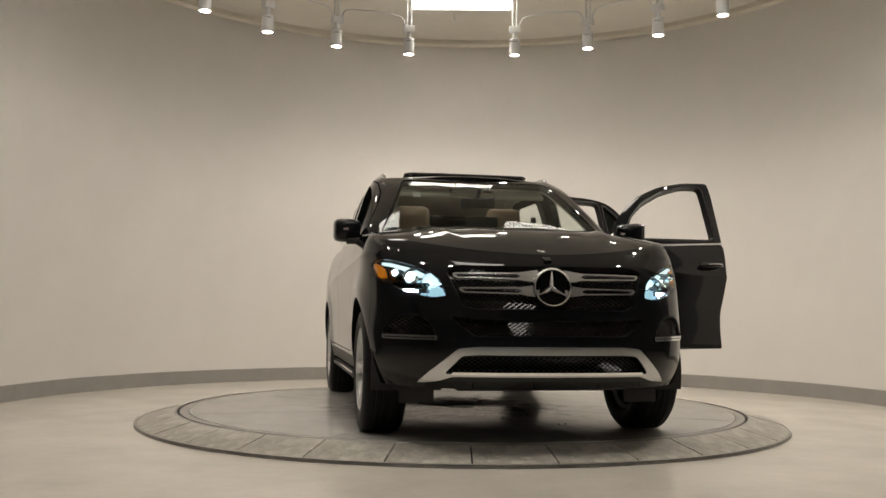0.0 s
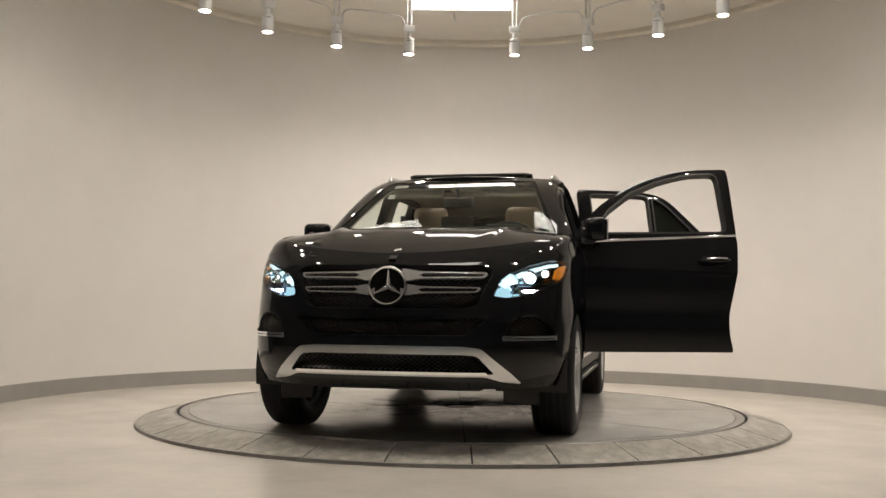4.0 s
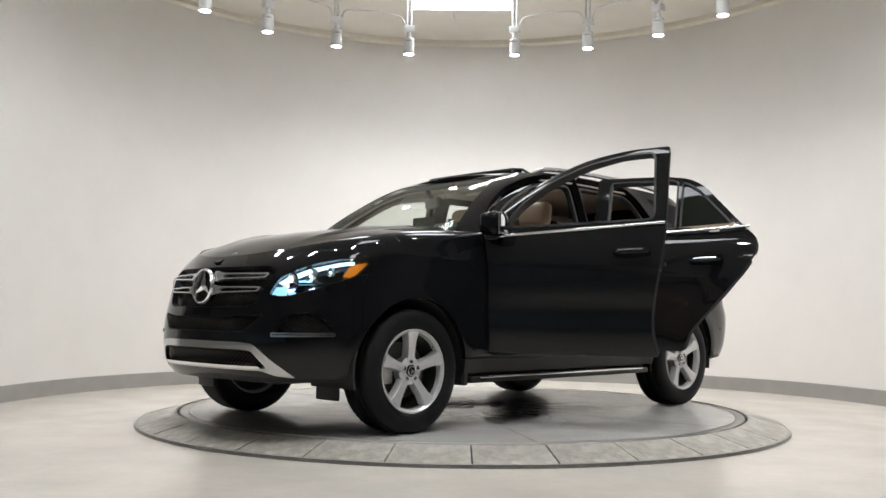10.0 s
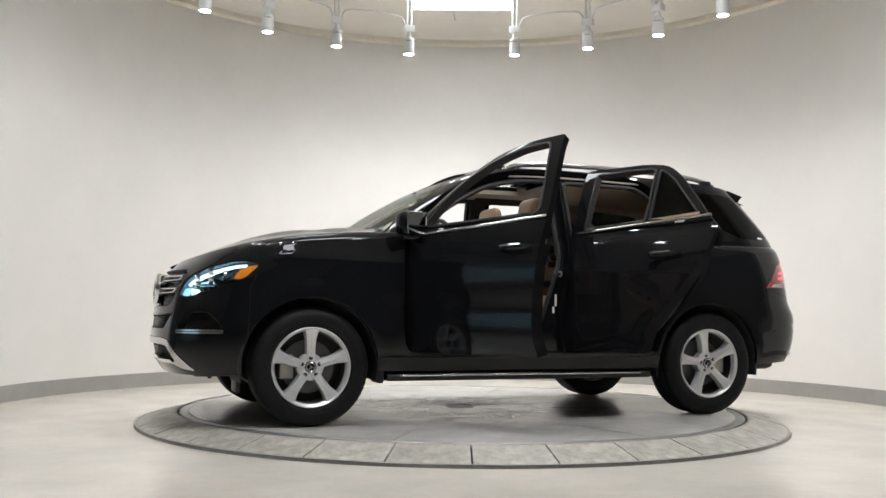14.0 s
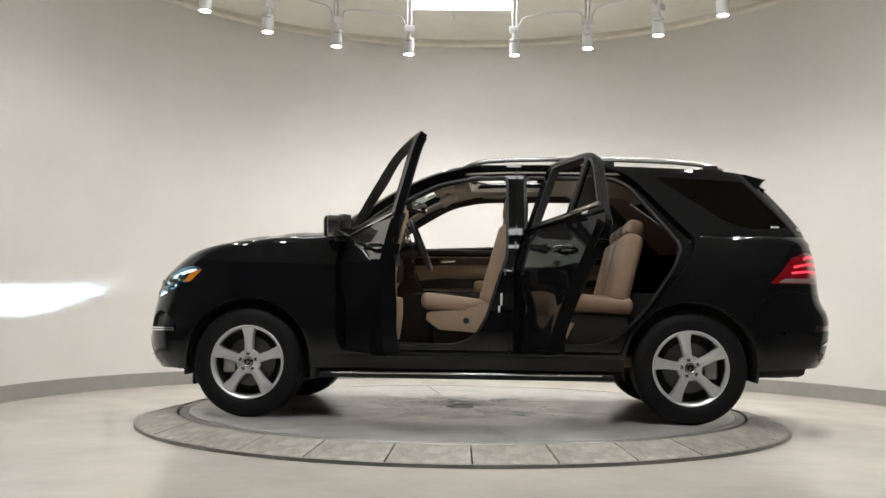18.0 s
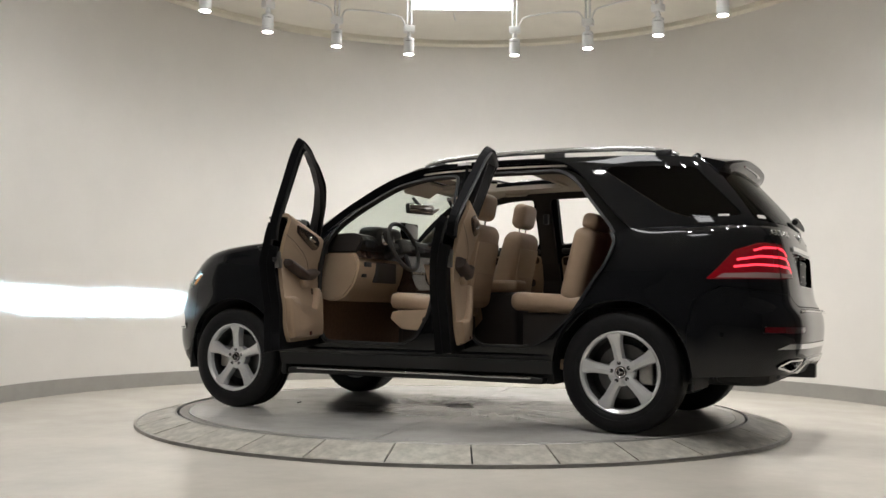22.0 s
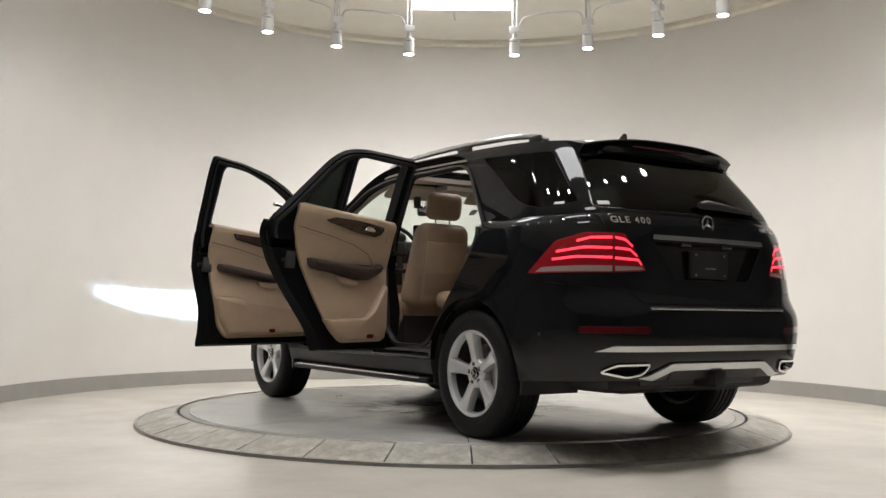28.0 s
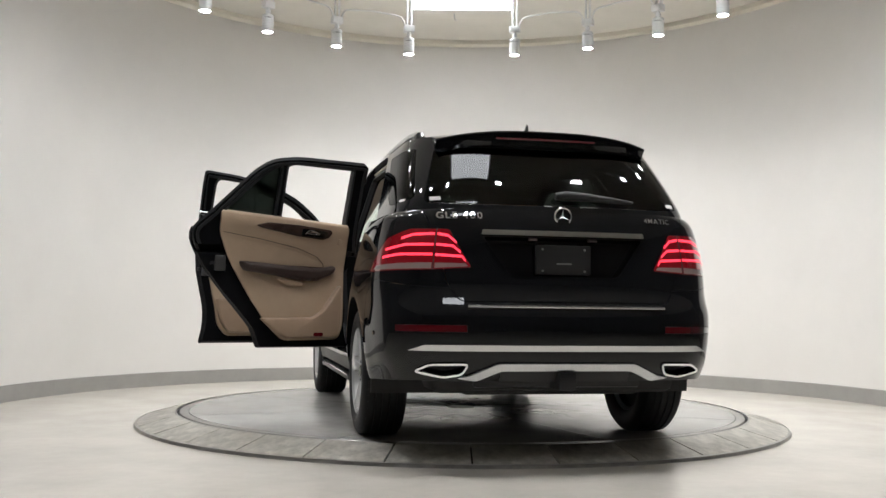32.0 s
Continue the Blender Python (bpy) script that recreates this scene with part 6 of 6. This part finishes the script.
front_seat(0.375, "beige leather driver seat")
front_seat(-0.375, "beige leather passenger seat")
bm = soft_box(bmesh.new(), -1.13, -0.62, -0.66, 0.66, 0.715, 0.84, 0.05)
for v in bm.verts:
    v.co.z += 0.05 * (v.co.x + 0.9)
rs = part("rear_bench", fixn(bm), M_BEIGE, car, "beige leather rear bench seat", 60)
bm = soft_box(bmesh.new(), -1.1, -0.70, -0.62, 0.62, 0.42, 0.715, 0.02)
part("bench_base", bm, M_DASH, rs)
for ya, yb in ((0.22, 0.66), (-0.20, 0.20), (-0.66, -0.22)):
    A = Matrix.Translation((-0.95, (ya + yb) / 2, 0.80)) @ Matrix.Rotation(radians(-14), 4, "Y")
    h = (yb - ya) / 2
    bm = soft_box(bmesh.new(), -0.15, 0.0, -h, h, 0.0, 0.50, 0.065, A, seg=5)
    b_ = part("backrest", fixn(bm), M_BEIGE, rs, "", 60)
    bm = soft_box(bmesh.new(), -0.13, -0.015, -min(h, 0.15), min(h, 0.15), 0.49, 0.60, 0.04, A)
    part("headrest", fixn(bm), M_BEIGE, b_, "", 60)


def prism_y(bm, prof, y0, y1, bevel=0.008):
    a = [bm.verts.new((x, y0, z)) for x, z in prof]
    b = [bm.verts.new((x, y1, z)) for x, z in prof]
    f = [bm.faces.new(a), bm.faces.new(b[::-1])]
    for i in range(len(prof)):
        j = (i + 1) % len(prof)
        f.append(bm.faces.new((a[i], b[i], b[j], a[j])))
    if bevel:
        bmesh.ops.bevel(bm, geom=list({e for g in f for e in g.edges}), offset=bevel, segments=2, affect="EDGES")
    return fixn(bm)


dash = part("dashboard", prism_y(bmesh.new(), [(0.98, 1.21), (0.75, 1.262), (0.56, 1.272), (0.485, 1.25), (0.47, 1.20), (0.52, 1.13), (0.98, 1.13)], -0.76, 0.76, 0.012), M_DASH, car, "dark dashboard over beige lower trim", 50)
part("lower_dash", prism_y(bmesh.new(), [(0.98, 1.135), (0.54, 1.135), (0.505, 1.08), (0.50, 1.02), (0.54, 0.90), (0.63, 0.80), (0.74, 0.78), (0.98, 0.85)], -0.76, 0.76, 0.015), M_BEIGE2, dash, "beige lower dashboard", 50)
part("wood_strip", prism_y(bmesh.new(), [(0.54, 1.15), (0.502, 1.145), (0.492, 1.09), (0.54, 1.10)], -0.74, 0.74, 0.004), M_WOOD, dash, "dark wood strip")
part("binnacle", soft_box(bmesh.new(), 0.45, 0.66, 0.21, 0.55, 1.18, 1.335, 0.05), M_DASH, dash, "", 60)
for y in (0.30, 0.46):
    bm = lathe(bmesh.new(), [(0.05, 0.0), (0.06, 0.008), (0.064, 0.0), (0.064, -0.02), (0.05, -0.02)], 24, Matrix.Translation((0.452, y, 1.255)) @ Matrix.Rotation(radians(-75), 4, "Y"), closed=True)
    part("gauge", fixn(bm), M_CHROME, dash)
part("display", soft_box(bmesh.new(), 0.50, 0.53, -0.11, 0.13, 1.27, 1.40, 0.008), M_GLOSS, dash, "dark display screen")
for y in (0.67, 0.08, -0.08, -0.67):
    part("air_vent", soft_box(bmesh.new(), 0.448, 0.47, y - 0.055, y + 0.055, 1.165, 1.225, 0.01), M_PLASTIC, dash)
bm = box(bmesh.new(), 0.488, 0.52, 0.60, 0.68, 1.03, 1.065, 0.005)
part("light_switch", bm, M_PLASTIC, dash)
part("dash_button", box(bmesh.new(), 0.510, 0.55, 0.63, 0.69, 0.955, 0.98, 0.003), M_PLASTIC, dash)
part("knee_panel", soft_box(bmesh.new(), 0.490, 0.54, 0.24, 0.52, 0.92, 1.07, 0.01), M_DASH, dash)
WHL = Matrix.Translation((0.355, 0.37, 1.19)) @ Matrix.Rotation(radians(-68), 4, "Y")
bm = bmesh.new()
lathe(bm, [(0.185 + 0.016 * math.cos(radians(a)), 0.016 * math.sin(radians(a))) for a in range(0, 360, 40)], 40, WHL, closed=True)
sw = part("steering_wheel", fixn(bm), M_DASH, car, "black leather steering wheel", 60)
bm = bmesh.new()
soft_box(bm, -0.06, 0.06, -0.075, 0.075, -0.03, 0.02, 0.02, WHL)
for a in (90, -90, 180):
    soft_box(bm, 0.05, 0.18, -0.022, 0.022, -0.015, 0.0, 0.006, WHL @ Matrix.Rotation(radians(a), 4, "Z"))
part("wheel_hub", fixn(bm), M_PLASTIC, sw)
part("steering_column", tube(bmesh.new(), [WHL @ Vector((0, 0, -0.02)), WHL @ Vector((0, 0, -0.16))], 0.045, 12), M_PLASTIC, sw)
part("column_stalk", tube(bmesh.new(), [WHL @ Vector((0, 0, -0.05)), WHL @ Vector((0.0, 0.16, -0.05))], 0.008, 8), M_PLASTIC, sw)
cons = part("centre_console", soft_box(bmesh.new(), -0.45, 0.55, -0.115, 0.115, 0.42, 0.86, 0.03), M_DASH, car, "dark centre console with wood top", 50)
part("console_top", soft_box(bmesh.new(), 0.0, 0.50, -0.10, 0.10, 0.855, 0.875, 0.008), M_WOOD, cons)
part("centre_armrest", soft_box(bmesh.new(), -0.44, -0.02, -0.11, 0.11, 0.86, 0.95, 0.03), M_BEIGE, cons, "", 60)
part("control_panel", prism_y(bmesh.new(), [(0.56, 1.14), (0.46, 1.13), (0.42, 0.95), (0.36, 0.87), (0.56, 0.80)], -0.12, 0.12, 0.008), M_WOOD, cons)
for k in range(5):
    part("stack_button", box(bmesh.new(), 0.425, 0.445, -0.09 + 0.04 * k, -0.06 + 0.04 * k, 1.0, 1.02, 0.002), M_SATIN, cons)

# roof lining and pillar covers
_, lin = cut(ROOF, offset(SUNHOLE, 0.03), top_view, lambda c: True)
lin, _ = cut(lin, [(0.16, -0.9), (0.16, 0.9), (-1.95, 0.9), (-1.95, -0.9)], top_view, lambda c: True)
head = shell("headliner", moved(lin, 0.045), 0.012, M_LINER, car, "pale beige headlining")
bm = bmesh.new()
loop = rounded([(0.02, -0.43), (0.02, 0.43), (-0.62, 0.43), (-0.62, -0.43)], 0.06, 5)
wide = offset(loop, 0.028)
rings = [[bm.verts.new((x, y, z)) for x, y in q] for q, z in ((loop, 1.742), (loop, 1.682), (wide, 1.682), (wide, 1.735))]
for k in range(4):
    A_, B_ = rings[k], rings[(k + 1) % 4]
    for i in range(len(loop)):
        j = (i + 1) % len(loop)
        bm.faces.new((A_[i], A_[j], B_[j], B_[i]))
part("sunroof_frame", fixn(bm), M_LINER, head, "beige sunroof surround", 50)
inner = [f for f in upper if min(p[2] for p in f) > 1.2 and f[0][0] > -2.0]
shell("pillar_cover", moved(inner, 0.052), 0.01, M_LINER, car, "beige pillar covers")
for s in (-1, 1):
    part("sun_visor", soft_box(bmesh.new(), -0.02, 0.012, -0.19 + s * 0.36, 0.19 + s * 0.36, -0.075, 0.075, 0.012, Matrix.Translation((0.20, 0, 1.615)) @ Matrix.Rotation(radians(-58), 4, "Y")), M_LINER, head)
    for x in (-0.15, -0.85):
        part("grab_handle", tube(bmesh.new(), [(x + 0.1, s * 0.575, 1.68), (x + 0.08, s * 0.55, 1.655), (x - 0.08, s * 0.55, 1.655), (x - 0.1, s * 0.575, 1.68)], 0.012, 8), M_LINER, head)
part("roof_console", soft_box(bmesh.new(), 0.05, 0.22, -0.12, 0.12, 1.63, 1.67, 0.012), M_LINER, head)
MIR = Matrix.Translation((0.43, 0, 1.51)) @ Matrix.Rotation(radians(-24), 4, "Z") @ Matrix.Rotation(radians(6), 4, "Y")
mr = part("inside_mirror", soft_box(bmesh.new(), -0.025, 0.02, -0.13, 0.13, -0.04, 0.04, 0.018, MIR), M_PLASTIC, car, "black rear-view mirror", 60)
part("mirror_glass", soft_box(bmesh.new(), -0.029, -0.024, -0.118, 0.118, -0.030, 0.030, 0.002, MIR), M_MIRROR, mr)
part("mirror_stem", tube(bmesh.new(), [(0.43, 0, 1.54), (0.49, 0, 1.60)], 0.014, 8), M_PLASTIC, mr)

# inside of the far doors
RB = LOWER
for front, trim, wood, arm, lev in ((True, [(0.74, 0.50), (0.775, 1.21), (-0.27, 1.215), (-0.25, 0.50)], [(0.70, 1.13), (0.70, 1.205), (-0.25, 1.21), (-0.25, 1.15)], [(0.55, 0.90), (0.55, 0.97), (-0.20, 1.01), (-0.20, 0.93)], [(0.30, 1.165), (0.30, 1.185), (0.16, 1.19), (0.18, 1.17)]),
                              (False, [(-0.47, 0.50), (-0.44, 1.21), (-1.36, 1.21), (-1.34, 1.08), (-0.90, 0.50)], [(-0.46, 1.13), (-0.46, 1.205), (-1.30, 1.21), (-1.28, 1.16)], [(-0.50, 0.93), (-0.50, 0.99), (-1.15, 1.03), (-1.12, 0.96)], [(-0.62, 1.165), (-0.62, 1.185), (-0.76, 1.19), (-0.74, 1.17)])):
    tp = patch("far_door_trim", rounded(trim, 0.05), RIGHT, 0.085, 0.02, M_BEIGE2, car, "beige trim of the closed door", RB)
    patch("wood_insert", rounded(wood, 0.02), RIGHT, 0.106, 0.012, M_WOOD, tp, "", RB)
    patch("armrest", rounded(arm, 0.02), RIGHT, 0.106, 0.06, M_DASH, tp, "", RB)
    patch("door_lever", rounded(lev, 0.006), RIGHT, 0.12, 0.012, M_CHROME, tp, "", RB)
    x0, x1 = (0.74, -0.25) if front else (-0.45, -1.36)
    part("window_ledge", soft_box(bmesh.new(), x1, x0, -0.87, -0.785, 1.195, 1.238, 0.012), M_DASH, tp)

# belt buckles, stickers and loose paper
for y in (0.64, -0.64):
    part("belt_guide", soft_box(bmesh.new(), -0.40, -0.36, *sorted((y - 0.01, y + 0.03)), 1.42, 1.50, 0.008), M_PLASTIC, car)
part("floor_paper", box(bmesh.new(), -0.72, -0.45, 0.42, 0.70, 0.428, 0.432, 0, Matrix.Rotation(radians(3), 4, "Z")), M_PAPER, car, "white protective floor paper")
part("floor_paper", box(bmesh.new(), 0.25, 0.42, 0.36, 0.62, 0.428, 0.432, 0, Matrix.Rotation(radians(-4), 4, "Z")), M_PAPER, car, "white protective floor paper")
patch("screen_sticker", [(-0.50, 1.575), (-0.445, 1.575), (-0.445, 1.535), (-0.50, 1.535)], lambda c: c[0] > 0.05, 0.012, 0.001, M_PAPER, car, "white paper on the windscreen", UPPER, end_view)
patch("screen_sticker", [(-0.50, 1.665), (-0.40, 1.668), (-0.40, 1.64), (-0.50, 1.637)], lambda c: c[0] > 0.05, 0.012, 0.001, M_PAPER, car, "white paper on the windscreen", UPPER, end_view)
for s in (-1, 1):
    f = [(0.672, 1.283), (0.672, 1.303), (0.62, 1.303), (0.62, 1.283)]
    patch("window_label", f if s > 0 else mirror_poly(f), REAR, -0.001, 0.001, M_PAPER, car, "small white label", UPPER, end_view)
    patch("window_label", [(-2.07, 1.292), (-2.07, 1.305), (-2.01, 1.305), (-2.01, 1.292)], LEFT if s > 0 else RIGHT, -0.001, 0.001, M_PAPER, car, "small white label", UPPER)

# parking sensors at the bumpers' corners
for s in (-1, 1):
    for x, z in ((1.98, 0.60), (-2.05, 0.60)):
        y = float(radial_y(x, z))
        bm = lathe(bmesh.new(), [(0.0, 0.004), (0.010, 0.004), (0.0125, 0.001), (0.0125, -0.02), (0.0, -0.02)], 18, Matrix.Translation((x, s * y, z)) @ Matrix.Rotation(radians(-90 * s), 4, "X"))
        part("parking_sensor", fixn(bm), M_GLOSS, car, "small round parking sensor", 40)

# round badge on the hood's tip
bm = lathe(bmesh.new(), [(0.0, 0.004), (0.017, 0.004), (0.022, 0.0015), (0.022, -0.01), (0.0, -0.01)], 28, Matrix.Translation((2.10, 0, min((abs(p[0] - 2.10) + abs(p[1]), p[2]) for f in HOOD for p in f)[1] - 0.001)) @ Matrix.Rotation(radians(20), 4, "Y"))
part("hood_badge", fixn(bm), M_SATIN, car, "small round silver hood badge", 40)

# windscreen wipers at rest along the screen's foot
for y0, y1 in ((0.58, 0.02), (-0.02, -0.60)):
    pts = [(meet_x(in_upper, y, 1.262 - 0.02 * k / 6, 1) + 0.022, y, 1.262 - 0.02 * k / 6) for k, y in enumerate(np.linspace(y0, y1, 7))]
    w = part("front_wiper", fixn(tube(bmesh.new(), pts, [0.006, 0.009, 0.009, 0.009, 0.010, 0.012, 0.014], 8)), M_PLASTIC, car, "black windscreen wiper", 50)
    part("wiper_blade", fixn(tube(bmesh.new(), [(x - 0.012, y, z - 0.004) for x, y, z in pts[:5]], 0.006, 6)), M_TYRE, w)
bm = prism_y(bmesh.new(), [(0.94, 1.262), (1.10, 1.248), (1.10, 1.225), (0.94, 1.225)], -0.55, 0.55, 0.006)
part("cowl_panel", bm, M_PLASTIC, car, "black cowl under the windscreen")

# wind deflectors ahead of the front wheels
for s in (-1, 1):
    part("air_deflector", soft_box(bmesh.new(), 1.86, 1.885, *sorted((s * 0.56, s * 0.76)), 0.20, 0.34, 0.008), M_PLASTIC, car, "black flap ahead of the wheel")

# labels and striker on the pillar between the doors
def pillar_y(x, z):
    return float(half_width(np.array(x), np.array(z))) - 0.048 if z < 1.2 else float(soft(z, GLASS_W)) - 0.048


for x, z, w, h, m in ((-0.232, 0.80, 0.007, 0.040, M_PAPER), (-0.218, 0.735, 0.007, 0.022, M_PAPER)):
    y = pillar_y(x, z)
    part("pillar_label", box(bmesh.new(), x - w, x + w, y, y + 0.0025, z - h, z + h), m, car, "white paper label on the pillar")
y = pillar_y(-0.245, 0.98)
bm = tube(bmesh.new(), [(-0.255, y - 0.01, 0.995), (-0.255, y + 0.022, 0.995), (-0.255, y + 0.03, 0.98), (-0.255, y + 0.022, 0.965), (-0.255, y - 0.01, 0.965)], 0.006, 8)
part("striker", fixn(bm), M_STEEL, car, "steel door striker", 60)
part("roof_label", box(bmesh.new(), -0.36, -0.26, 0.715, 0.718, 1.708, 1.722), M_PAPER, car, "small white label under the roof rail")

# ---- movement ----
# turn of the turntable, in degrees at each time
TURN = [(0, -78.55), (1, -84.15), (2, -90.02), (3, -95.63), (4, -101.23), (5, -106.82), (6, -112.28), (7, -117.72), (8, -123.43), (9, -129.0), (10, -134.61), (11, -140.26), (12, -145.99), (13, -151.86), (14, -157.93), (15, -164.17), (16, -170.44), (17, -176.64), (18, -182.73), (19, -188.78), (20, -194.87), (21, -200.8), (22, -206.35), (23, -211.68), (24, -216.87), (25, -221.88), (26, -226.51), (27, -230.93), (28, -235.64), (29, -240.84), (30, -246.05), (31, -251.33), (32, -256.85)]
CAR_X, CAR_Y = -0.0756, 0.0397


def motions():
    walk(turntable, [(t, pose(0, 0, 0, 0, 0, a)) for t, a in TURN])
    walk(car, [(t, pose(0, 0, 0, 0, 0, a) @ pose(CAR_X, CAR_Y, 0)) for t, a in TURN])


motions()
